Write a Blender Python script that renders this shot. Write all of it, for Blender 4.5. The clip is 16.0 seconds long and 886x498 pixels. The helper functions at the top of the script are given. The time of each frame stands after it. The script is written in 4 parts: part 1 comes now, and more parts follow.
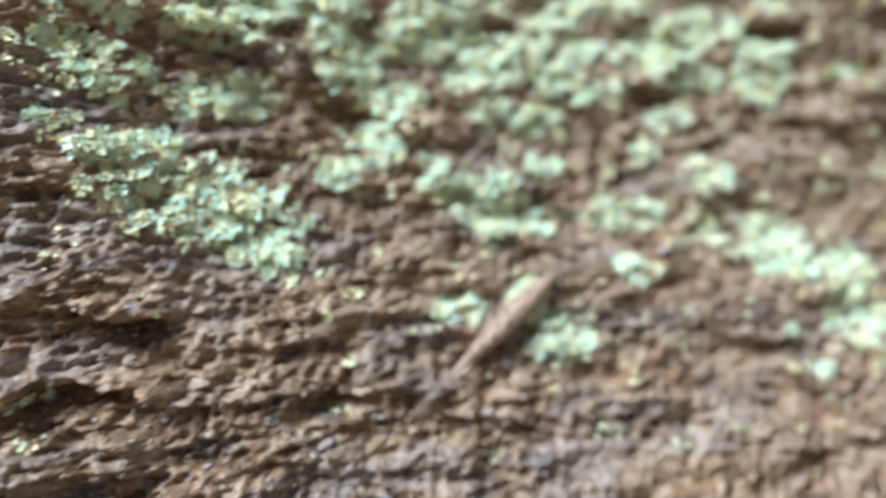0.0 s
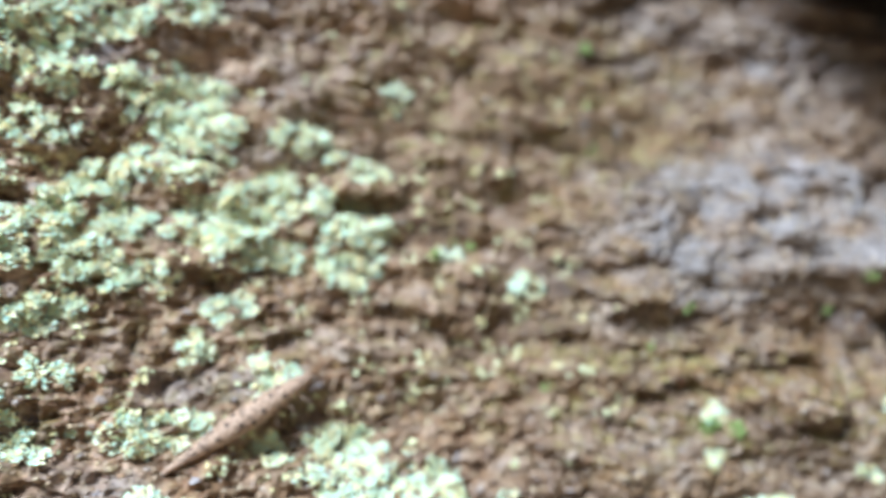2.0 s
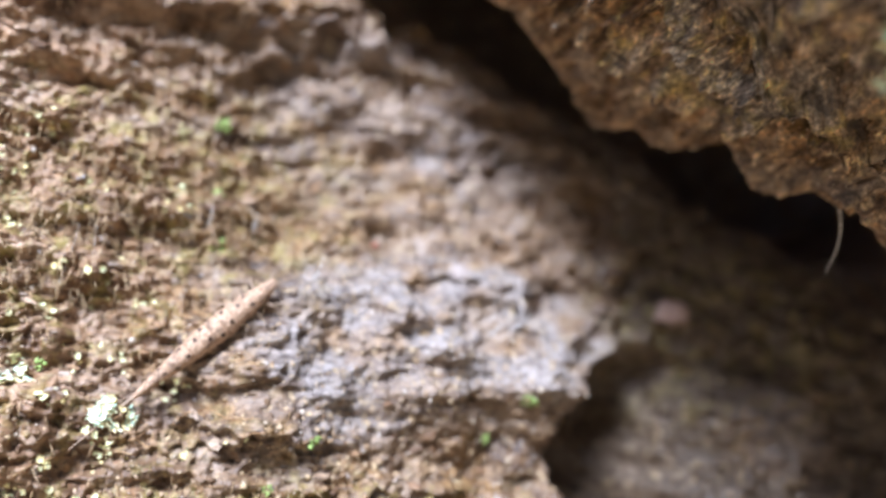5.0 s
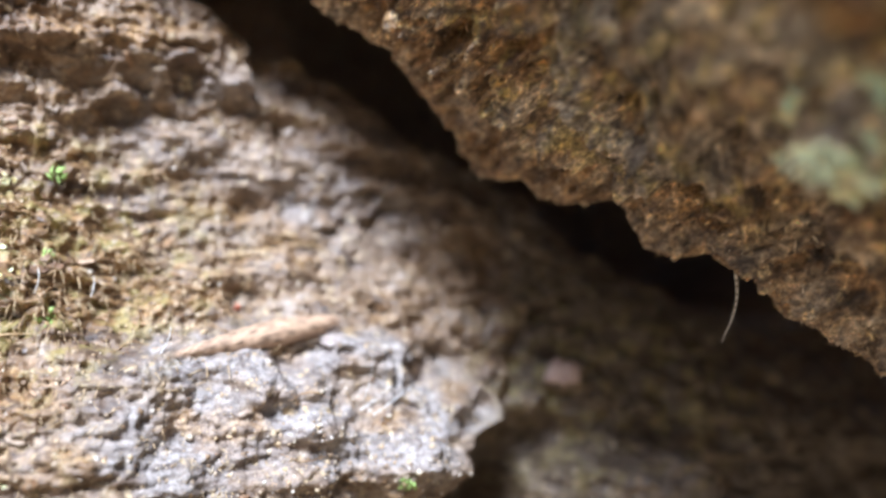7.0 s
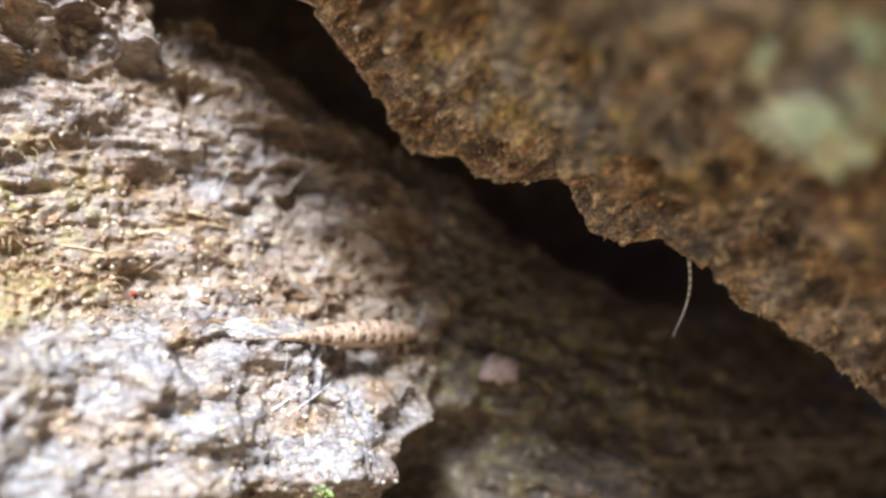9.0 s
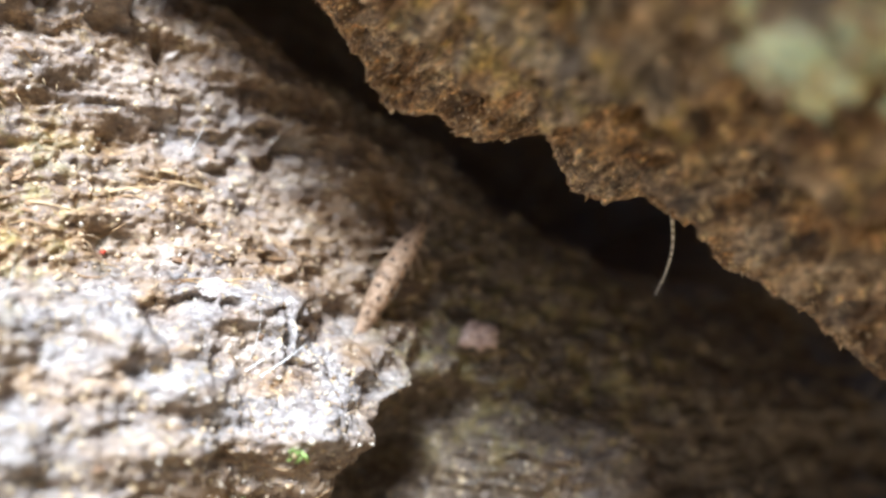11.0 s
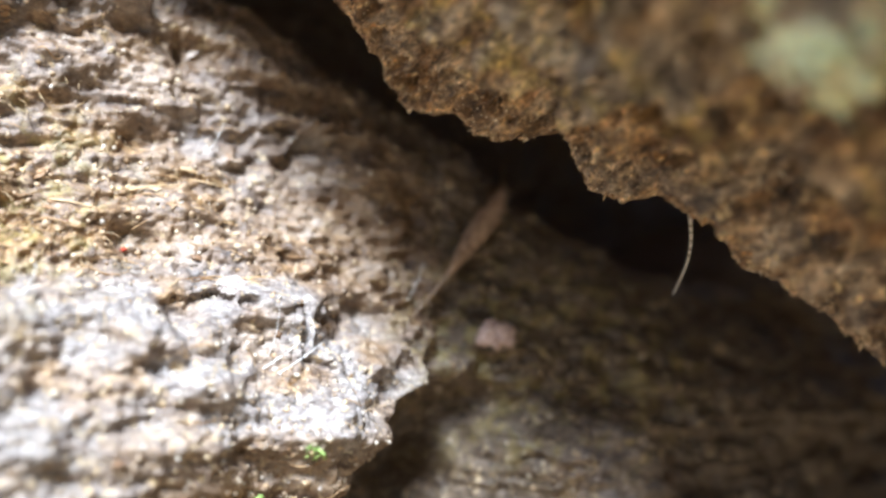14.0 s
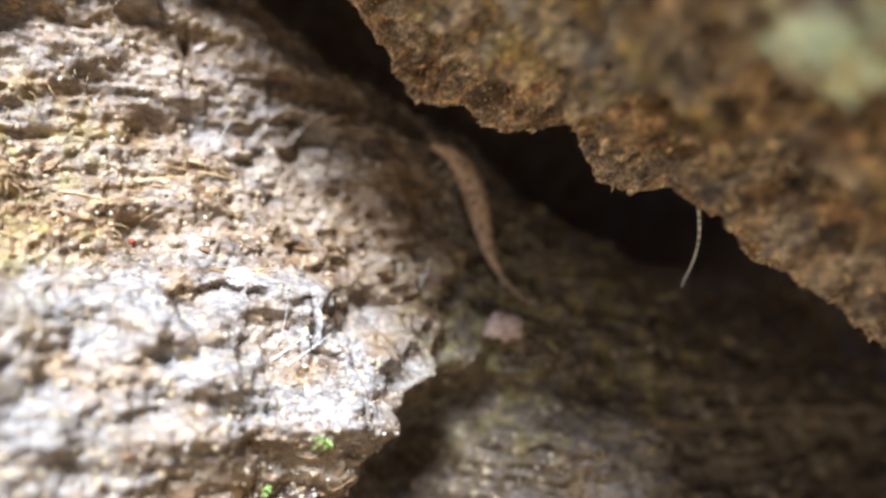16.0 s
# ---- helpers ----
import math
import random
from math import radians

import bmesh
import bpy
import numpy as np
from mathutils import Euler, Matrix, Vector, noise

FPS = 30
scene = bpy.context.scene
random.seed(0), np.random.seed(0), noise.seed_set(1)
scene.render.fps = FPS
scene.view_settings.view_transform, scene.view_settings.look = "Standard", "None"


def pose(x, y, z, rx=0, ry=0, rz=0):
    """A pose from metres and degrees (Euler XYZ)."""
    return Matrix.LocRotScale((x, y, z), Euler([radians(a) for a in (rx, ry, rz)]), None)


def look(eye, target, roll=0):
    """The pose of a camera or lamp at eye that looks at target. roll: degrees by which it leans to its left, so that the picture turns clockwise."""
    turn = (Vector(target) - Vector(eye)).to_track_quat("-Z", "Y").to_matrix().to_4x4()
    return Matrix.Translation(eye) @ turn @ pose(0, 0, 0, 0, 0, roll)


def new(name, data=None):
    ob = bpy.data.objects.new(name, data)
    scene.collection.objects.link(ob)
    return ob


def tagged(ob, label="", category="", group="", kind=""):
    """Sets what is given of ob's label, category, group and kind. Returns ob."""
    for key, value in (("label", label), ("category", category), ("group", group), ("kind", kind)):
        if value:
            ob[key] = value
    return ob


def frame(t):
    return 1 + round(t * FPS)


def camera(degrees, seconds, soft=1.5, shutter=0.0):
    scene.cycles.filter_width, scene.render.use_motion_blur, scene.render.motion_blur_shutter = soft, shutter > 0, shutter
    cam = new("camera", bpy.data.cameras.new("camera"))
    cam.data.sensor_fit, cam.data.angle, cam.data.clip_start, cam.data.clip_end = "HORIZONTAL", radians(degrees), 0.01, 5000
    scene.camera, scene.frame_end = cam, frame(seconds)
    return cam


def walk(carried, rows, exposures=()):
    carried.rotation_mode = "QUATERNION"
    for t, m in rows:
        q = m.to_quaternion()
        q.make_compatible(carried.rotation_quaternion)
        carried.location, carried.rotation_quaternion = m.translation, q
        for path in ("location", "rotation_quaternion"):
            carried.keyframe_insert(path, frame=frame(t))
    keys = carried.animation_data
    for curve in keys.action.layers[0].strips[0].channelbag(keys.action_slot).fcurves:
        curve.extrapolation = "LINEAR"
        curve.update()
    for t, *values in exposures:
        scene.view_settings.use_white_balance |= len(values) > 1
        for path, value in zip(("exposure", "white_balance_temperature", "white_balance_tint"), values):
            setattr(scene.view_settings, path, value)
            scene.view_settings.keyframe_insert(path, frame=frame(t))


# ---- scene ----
# ---- camera and its walk (millimetres from the first eye, degrees) ----
MM = 0.001
EYE = 1.0


def at(x, y, z):
    """A place on the trunk, from millimetres."""
    return Vector((x * MM, y * MM, EYE + z * MM))


cam = camera(54.0, 16.0, soft=2.8, shutter=0.4)
cam.data.dof.use_dof = True
cam.data.dof.focus_distance = 0.0815
cam.data.dof.aperture_fstop = 9.0
PATH = [
    (0.0, -8.45, -5.29, -5.36, -1.74, 0.16, 4.30),
    (0.5, 0.28, 0.47, -0.93, -0.20, -0.30, 1.16),
    (1.0, 9.22, 5.10, 5.34, 1.50, -0.56, -2.08),
    (1.5, 17.41, 10.99, 6.59, 1.44, -0.96, -3.77),
    (2.0, 26.04, 15.00, 10.62, 2.92, -1.14, -6.28),
    (2.5, 30.18, 20.18, 8.41, 2.18, -1.33, -7.86),
    (3.0, 33.88, 24.93, 10.70, 2.82, -1.38, -10.15),
    (3.5, 36.72, 27.86, 10.84, 4.14, -1.62, -12.85),
    (4.0, 41.80, 29.80, 15.18, 5.42, -1.53, -15.15),
    (4.2, 46.72, 27.76, 16.01, 6.59, -1.43, -16.27),
    (6.3, 49.25, 34.60, 16.08, 9.12, -1.16, -25.43),
    (6.5, 51.19, 35.29, 18.11, 9.10, -0.94, -25.95),
    (7.0, 54.23, 35.96, 23.37, 9.10, -0.48, -26.74),
    (7.5, 55.95, 37.18, 25.68, 8.78, -0.37, -27.77),
    (8.0, 58.52, 40.22, 24.21, 8.26, -0.60, -28.91),
    (8.5, 58.67, 41.92, 22.37, 8.34, -0.66, -29.77),
    (9.0, 59.50, 43.96, 23.14, 9.15, -0.60, -30.97),
    (9.5, 61.22, 45.14, 23.07, 8.70, -0.45, -31.88),
    (9.7, 61.49, 45.44, 22.63, 8.57, -0.53, -32.17),
    (12.0, 61.04, 45.59, 20.00, 8.81, -0.93, -31.71),
    (12.5, 61.18, 45.52, 20.05, 8.77, -0.94, -31.47),
    (13.0, 61.09, 45.79, 20.02, 8.72, -0.99, -31.35),
    (13.5, 61.07, 45.50, 20.01, 8.73, -1.05, -31.11),
    (14.0, 61.09, 45.49, 20.03, 8.76, -1.06, -30.93),
    (14.5, 61.15, 45.93, 20.07, 8.54, -1.10, -30.92),
    (15.0, 61.20, 45.71, 19.98, 8.39, -1.10, -30.66),
    (15.5, 61.21, 45.67, 19.94, 8.34, -1.12, -30.51),
    (16.0, 61.21, 45.47, 19.87, 8.32, -1.14, -30.35),
]
walk(
    cam,
    [(t, pose(x * MM, y * MM, EYE + z * MM, 90 + pitch, roll, yaw)) for t, x, y, z, pitch, roll, yaw in PATH],
    exposures=[(0.0, 0.20, 4930, 3), (1.0, 0.24, 4900, 3), (2.0, 0.28, 4960, 5), (3.0, 0.42, 5100, 9), (4.0, 0.57, 5250, 17), (6.4, 0.88, 5150, 11), (7.5, 0.94, 5200, 10), (9.0, 1.12, 5230, 8), (12.0, 1.23, 5270, 6), (16.0, 1.25, 5270, 6)],
)

# ---- daylight ----
SUN_WAY = Vector((-0.45, -0.585, 0.675)).normalized()
world = bpy.data.worlds.new("daylight")
scene.world = world
world.use_nodes = True
sky = world.node_tree.nodes.new("ShaderNodeTexSky")
sky.sky_type = "NISHITA"
sky.sun_disc = False
sky.sun_elevation = math.asin(SUN_WAY.z)
sky.sun_rotation = math.atan2(SUN_WAY.x, SUN_WAY.y)
world.node_tree.links.new(sky.outputs[0], world.node_tree.nodes["Background"].inputs[0])
world.node_tree.nodes["Background"].inputs[1].default_value = 0.028
sun = new("sun", bpy.data.lights.new("sun", "SUN"))
sun.data.energy, sun.data.angle, sun.data.color = 5.6, radians(20.0), (1.0, 0.97, 0.93)
sun.matrix_world = look(SUN_WAY * 2, (0, 0, 0))

# ---- materials ----
def material(name, rough=0.85, spec=0.25):
    m = bpy.data.materials.new(name)
    m.use_nodes = True
    b = m.node_tree.nodes["Principled BSDF"]
    b.inputs["Roughness"].default_value = rough
    b.inputs["Specular IOR Level"].default_value = spec
    return m, m.node_tree, b


def node(tree, kind, **values):
    n = tree.nodes.new(kind)
    for key, value in values.items():
        n.inputs[key].default_value = value
    return n


def noise_of(tree, scale, detail=3.0, stretch=(1, 1, 1), rough=0.6):
    co = tree.nodes.new("ShaderNodeNewGeometry")
    mp = node(tree, "ShaderNodeMapping")
    mp.inputs["Scale"].default_value = stretch
    tree.links.new(co.outputs["Position"], mp.inputs["Vector"])
    n = node(tree, "ShaderNodeTexNoise", Scale=scale, Detail=detail, Roughness=rough)
    tree.links.new(mp.outputs[0], n.inputs["Vector"])
    return n.outputs["Fac"]


def ramp(tree, fac, stops):
    r = tree.nodes.new("ShaderNodeValToRGB")
    while len(r.color_ramp.elements) < len(stops):
        r.color_ramp.elements.new(0.5)
    for e, (p, c) in zip(r.color_ramp.elements, stops):
        e.position, e.color = p, (*c, 1)
    tree.links.new(fac, r.inputs[0])
    return r.outputs[0]


def mix(tree, fac, a, b):
    m = tree.nodes.new("ShaderNodeMix")
    m.data_type = "RGBA"
    for socket, value in ((m.inputs[0], fac), (m.inputs[6], a), (m.inputs[7], b)):
        if isinstance(value, (float, int)):
            socket.default_value = value
        elif isinstance(value, tuple):
            socket.default_value = (*value, 1)
        else:
            tree.links.new(value, socket)
    return m.outputs[2]


def attribute(tree, name):
    a = tree.nodes.new("ShaderNodeAttribute")
    a.attribute_name = name
    return a.outputs["Fac"]


def relief_bump(tree, shader, height, distance, strength=0.8):
    b = node(tree, "ShaderNodeBump", Strength=strength, Distance=distance)
    tree.links.new(height, b.inputs["Height"])
    tree.links.new(b.outputs[0], shader.inputs["Normal"])


def bark_material(name, tint, contrast=0.0):
    m, t, b = material(name, 0.46, 0.6)
    coarse = noise_of(t, 160, 4, (1, 1, 2.2))
    grain = noise_of(t, 900, 4, (1, 1, 1.6))
    fine = noise_of(t, 3800, 2)
    brown = ramp(t, coarse, [(0.32, (0.055, 0.030, 0.016)), (0.44, (0.16, 0.098, 0.052)), (0.55, (0.27, 0.185, 0.11)), (0.70, (0.38, 0.31, 0.25))])
    pale = ramp(t, grain, [(0.30, (0.15, 0.115, 0.095)), (0.44, (0.265, 0.232, 0.213)), (0.58, (0.365, 0.333, 0.315)), (0.72, (0.47, 0.435, 0.405))])
    warm = ramp(t, grain, [(0.34, (0.06, 0.030, 0.012)), (0.48, (0.20, 0.115, 0.046)), (0.66, (0.42, 0.27, 0.12))])
    tan = ramp(t, coarse, [(0.34, (0.15, 0.08, 0.037)), (0.46, (0.37, 0.222, 0.115)), (0.60, (0.55, 0.385, 0.25))])
    colour = mix(t, attribute(t, "warm"), brown, warm)
    colour = mix(t, attribute(t, "tan"), colour, tan)
    colour = mix(t, attribute(t, "pale"), colour, pale)
    # moist brown of the recess, darkened to stand in for missing shade
    colour = mix(t, attribute(t, "damp_shade"), colour, ramp(t, grain, [(0.34, (0.035, 0.022, 0.013)), (0.5, (0.10, 0.072, 0.044)), (0.64, (0.20, 0.155, 0.115))]))
    speck = ramp(t, noise_of(t, 700, 2), [(0.62, (0, 0, 0)), (0.70, (1, 1, 1))])
    colour = mix(t, speck, colour, (0.52, 0.41, 0.25))
    moss = ramp(t, noise_of(t, 420, 3), [(0.50, (0, 0, 0)), (0.62, (1, 1, 1))])
    mossy = t.nodes.new("ShaderNodeMath")
    mossy.operation = "MULTIPLY"
    t.links.new(moss, mossy.inputs[0])
    t.links.new(attribute(t, "green"), mossy.inputs[1])
    colour = mix(t, mossy.outputs[0], colour, (0.33, 0.27, 0.085))
    shade = ramp(t, fine, [(0.32, (0.62, 0.56, 0.52)), (0.6, (1.0, 1.0, 1.0)), (0.75, (1.15, 1.15, 1.15))])
    mul = t.nodes.new("ShaderNodeMix")
    mul.data_type, mul.blend_type = "RGBA", "MULTIPLY"
    mul.inputs[0].default_value = 0.8
    t.links.new(colour, mul.inputs[6])
    t.links.new(shade, mul.inputs[7])
    out = mul.outputs[2]
    mottle = ramp(t, noise_of(t, 1000, 3, (0.7, 1, 1.5)), [(0.38, (0.42, 0.36, 0.32)), (0.50, (1.0, 0.98, 0.95)), (0.62, (1.42, 1.36, 1.26))])
    mo = t.nodes.new("ShaderNodeMix")
    mo.data_type, mo.blend_type = "RGBA", "MULTIPLY"
    mo.inputs[0].default_value = 0.3 if contrast else 0.5
    t.links.new(out, mo.inputs[6])
    t.links.new(mottle, mo.inputs[7])
    out = mo.outputs[2]
    if tint:
        tn = t.nodes.new("ShaderNodeMix")
        tn.data_type, tn.blend_type = "RGBA", "MULTIPLY"
        tn.inputs[0].default_value = 1.0
        t.links.new(out, tn.inputs[6])
        tn.inputs[7].default_value = (*tint, 1)
        out = tn.outputs[2]
    if contrast:
        # dark streaks and pale fibres, contrast raised to imitate light on crinkled folds
        streak = ramp(t, noise_of(t, 560, 4, (1, 0.45, 1)), [(0.36, (0.16, 0.12, 0.09)), (0.50, (0.85, 0.80, 0.73)), (0.63, (2.0, 1.9, 1.65))])
        st = t.nodes.new("ShaderNodeMix")
        st.data_type, st.blend_type = "RGBA", "MULTIPLY"
        st.inputs[0].default_value = contrast
        t.links.new(out, st.inputs[6])
        t.links.new(streak, st.inputs[7])
        thin = ramp(t, noise_of(t, 1900, 3, (1, 0.4, 1)), [(0.36, (0.25, 0.20, 0.16)), (0.50, (0.90, 0.86, 0.80)), (0.64, (1.9, 1.8, 1.55))])
        tf = t.nodes.new("ShaderNodeMix")
        tf.data_type, tf.blend_type = "RGBA", "MULTIPLY"
        tf.inputs[0].default_value = contrast
        t.links.new(st.outputs[2], tf.inputs[6])
        t.links.new(thin, tf.inputs[7])
        out = tf.outputs[2]
    t.links.new(out, b.inputs["Base Color"])
    dull = t.nodes.new("ShaderNodeMath")
    dull.operation = "MULTIPLY_ADD"
    t.links.new(attribute(t, "pale"), dull.inputs[0])
    dull.inputs[1].default_value, dull.inputs[2].default_value = 0.28, 0.34 if contrast else 0.46
    t.links.new(dull.outputs[0], b.inputs["Roughness"])
    relief_bump(t, b, fine, 0.0003, 0.55)
    return m


BARK = bark_material("bark", None)
PLATE_BARK = bark_material("plate_bark", (1.7, 1.78, 1.75), 0.7)


def lichen_material():
    m, t, b = material("lichen", 0.65, 0.35)
    info = t.nodes.new("ShaderNodeObjectInfo")
    geo = noise_of(t, 1500, 3)
    island = t.nodes.new("ShaderNodeNewGeometry")
    total, part_of = t.nodes.new("ShaderNodeMath"), t.nodes.new("ShaderNodeMath")
    total.operation, part_of.operation = "ADD", "FRACT"
    t.links.new(info.outputs["Random"], total.inputs[0])
    t.links.new(island.outputs["Random Per Island"], total.inputs[1])
    t.links.new(total.outputs[0], part_of.inputs[0])
    green = ramp(t, part_of.outputs[0], [(0.0, (0.45, 0.68, 0.56)), (0.42, (0.66, 0.88, 0.74)), (0.70, (0.86, 0.90, 0.66)), (1.0, (0.95, 0.76, 0.36))])
    colour = mix(t, ramp(t, geo, [(0.42, (0, 0, 0)), (0.62, (0.5, 0.5, 0.5))]), green, (0.72, 0.86, 0.72))
    # the margins are cream to yellow
    colour = mix(t, attribute(t, "margin"), colour, (0.93, 0.79, 0.30))
    t.links.new(colour, b.inputs["Base Color"])
    relief_bump(t, b, noise_of(t, 3200, 2), 0.0002, 0.8)
    return m


def plain(name, dark, light, scale, rough=0.8, spec=0.25, stretch=(1, 1, 1)):
    m, t, b = material(name, rough, spec)
    n = noise_of(t, scale, 3, stretch)
    t.links.new(ramp(t, n, [(0.35, dark), (0.65, light)]), b.inputs["Base Color"])
    relief_bump(t, b, n, 0.0001, 0.5)
    return m


def crumb_material(name, stops, rough, spec):
    m, t, b = material(name, rough, spec)
    geo = t.nodes.new("ShaderNodeNewGeometry")
    c = ramp(t, geo.outputs["Random Per Island"], stops)
    t.links.new(c, b.inputs["Base Color"])
    relief_bump(t, b, noise_of(t, 3000, 2), 0.0002, 0.6)
    return m


def flake_material():
    m, t, b = material("bark_flake", 0.42, 0.6)
    info = t.nodes.new("ShaderNodeObjectInfo")
    c = ramp(t, info.outputs["Random"], [(0.0, (0.20, 0.115, 0.06)), (0.4, (0.40, 0.27, 0.16)), (0.75, (0.54, 0.42, 0.30)), (1.0, (0.42, 0.37, 0.34))])
    grain = ramp(t, noise_of(t, 1500, 4, (0.6, 1, 1.6)), [(0.36, (0.45, 0.38, 0.33)), (0.6, (1.0, 1.0, 1.0)), (0.72, (1.25, 1.22, 1.15))])
    mul = t.nodes.new("ShaderNodeMix")
    mul.data_type, mul.blend_type = "RGBA", "MULTIPLY"
    mul.inputs[0].default_value = 0.9
    t.links.new(c, mul.inputs[6])
    t.links.new(grain, mul.inputs[7])
    t.links.new(mul.outputs[2], b.inputs["Base Color"])
    relief_bump(t, b, noise_of(t, 3200, 3), 0.0003, 0.9)
    return m


def scaly_material():
    m, t, b = material("bark_scale", 0.5, 0.5)
    geo = t.nodes.new("ShaderNodeNewGeometry")
    c = ramp(t, geo.outputs["Random Per Island"], [(0.0, (0.15, 0.085, 0.045)), (0.3, (0.32, 0.19, 0.10)), (0.55, (0.48, 0.30, 0.155)), (0.8, (0.54, 0.42, 0.31)), (1.0, (0.46, 0.42, 0.41))])
    grain = ramp(t, noise_of(t, 1300, 3, (0.6, 1, 1.6)), [(0.36, (0.45, 0.38, 0.33)), (0.6, (1.0, 1.0, 1.0)), (0.72, (1.2, 1.18, 1.12))])
    mul = t.nodes.new("ShaderNodeMix")
    mul.data_type, mul.blend_type = "RGBA", "MULTIPLY"
    mul.inputs[0].default_value = 0.9
    t.links.new(c, mul.inputs[6])
    t.links.new(grain, mul.inputs[7])
    t.links.new(mul.outputs[2], b.inputs["Base Color"])
    relief_bump(t, b, noise_of(t, 2600, 3), 0.0003, 0.8)
    return m


def scale_material():
    """Mottled scales of the insect: pinkish tan with dark brown blotches."""
    m, t, b = material("scales", 0.5, 0.4)
    co = t.nodes.new("ShaderNodeTexCoord")
    n = node(t, "ShaderNodeTexNoise", Scale=1100.0, Detail=2.0)
    f = node(t, "ShaderNodeTexNoise", Scale=4200.0, Detail=2.0)
    info = t.nodes.new("ShaderNodeObjectInfo")
    move = t.nodes.new("ShaderNodeVectorMath")
    move.operation = "ADD"
    t.links.new(co.outputs["Object"], move.inputs[0])
    t.links.new(info.outputs["Random"], move.inputs[1])
    t.links.new(move.outputs[0], n.inputs["Vector"])
    t.links.new(move.outputs[0], f.inputs["Vector"])
    tan = ramp(t, f.outputs["Fac"], [(0.35, (0.34, 0.205, 0.12)), (0.65, (0.68, 0.48, 0.325))])
    spots = ramp(t, n.outputs["Fac"], [(0.52, (0, 0, 0)), (0.62, (0.75, 0.75, 0.75))])
    dots = ramp(t, attribute(t, "spot"), [(0.35, (0, 0, 0)), (0.55, (1, 1, 1))])
    tan = mix(t, dots, tan, (0.055, 0.028, 0.016))
    t.links.new(mix(t, spots, tan, (0.17, 0.105, 0.065)), b.inputs["Base Color"])
    relief_bump(t, b, f.outputs["Fac"], 0.0002, 0.9)
    return m


LICHEN = lichen_material()
CRUMBS = crumb_material("crumbs", [(0.0, (0.14, 0.08, 0.042)), (0.35, (0.34, 0.225, 0.12)), (0.65, (0.50, 0.37, 0.235)), (0.88, (0.58, 0.44, 0.25)), (1.0, (0.62, 0.56, 0.48))], 0.5, 0.35)
# tan grit whose cream end stands in for sunlit glints on the plate
GLINT_GRIT = crumb_material("grit", [(0.0, (0.10, 0.055, 0.03)), (0.35, (0.36, 0.22, 0.11)), (0.7, (0.66, 0.47, 0.27)), (1.0, (0.86, 0.74, 0.54))], 0.3, 0.6)
GRAINS = crumb_material("grains", [(0.0, (0.20, 0.135, 0.085)), (0.4, (0.40, 0.30, 0.20)), (0.75, (0.52, 0.44, 0.33)), (1.0, (0.56, 0.50, 0.44))], 0.75, 0.2)
FLAKES = flake_material()
SCALES = scale_material()
SCALY = scaly_material()
FIBRE = plain("fibre", (0.20, 0.105, 0.042), (0.50, 0.33, 0.16), 700, 0.5, 0.4)
MOSS = plain("moss", (0.22, 0.34, 0.07), (0.50, 0.66, 0.22), 1500, 0.6)
STRAW = plain("straw", (0.40, 0.26, 0.12), (0.62, 0.47, 0.28), 900, 0.6, 0.3)
SILK = plain("silk", (0.60, 0.58, 0.54), (0.80, 0.78, 0.74), 2000, 0.35, 0.5)
LIMB = plain("limb", (0.26, 0.18, 0.12), (0.48, 0.37, 0.27), 3000, 0.5)
RED = plain("red_skin", (0.45, 0.06, 0.03), (0.65, 0.13, 0.07), 2500, 0.5)
PALE_FLAKE = plain("pale_flake", (0.30, 0.24, 0.21), (0.46, 0.40, 0.36), 1200, 0.7)
PINK_CHIP = plain("pink_chip", (0.40, 0.27, 0.22), (0.66, 0.50, 0.43), 700, 0.6)
BANDED, bt, bb = material("banded_hair", 0.45, 0.4)
bt.links.new(ramp(bt, attribute(bt, "band"), [(0.45, (0.72, 0.66, 0.56)), (0.55, (0.20, 0.14, 0.09))]), bb.inputs["Base Color"])
GROUND = plain("leaf_litter", (0.13, 0.09, 0.05), (0.34, 0.26, 0.15), 9, 0.9, 0.2)

# ---- relief of the bark: how far the surface lies ahead, in millimetres, over x and z ----
def hash2(i, j, seed):
    h = (i.astype(np.int64) * 374761393 + j.astype(np.int64) * 668265263 + seed * 974711) & 0x7FFFFFFF
    h = ((h ^ (h >> 13)) * 1274126177) & 0x7FFFFFFF
    return ((h ^ (h >> 16)) & 0xFFFF) / 65535.0


def value_noise(x, z, seed):
    """Smooth noise from -1 to 1 with a grain of one unit."""
    i, j = np.floor(x), np.floor(z)
    u, v = x - i, z - j
    u, v = u * u * u * (u * (u * 6 - 15) + 10), v * v * v * (v * (v * 6 - 15) + 10)
    a, b = hash2(i, j, seed), hash2(i + 1, j, seed)
    c, d = hash2(i, j + 1, seed), hash2(i + 1, j + 1, seed)
    return 2 * ((a + (b - a) * u) * (1 - v) + (c + (d - c) * u) * v) - 1


def layers(x, z, seed, count, gain=0.5):
    total, size = 0.0, 1.0
    for k in range(count):
        total = total + size * value_noise(x * 1.93**k + 17.3 * k, z * 1.93**k - 9.1 * k, seed + k)
        size *= gain
    return total


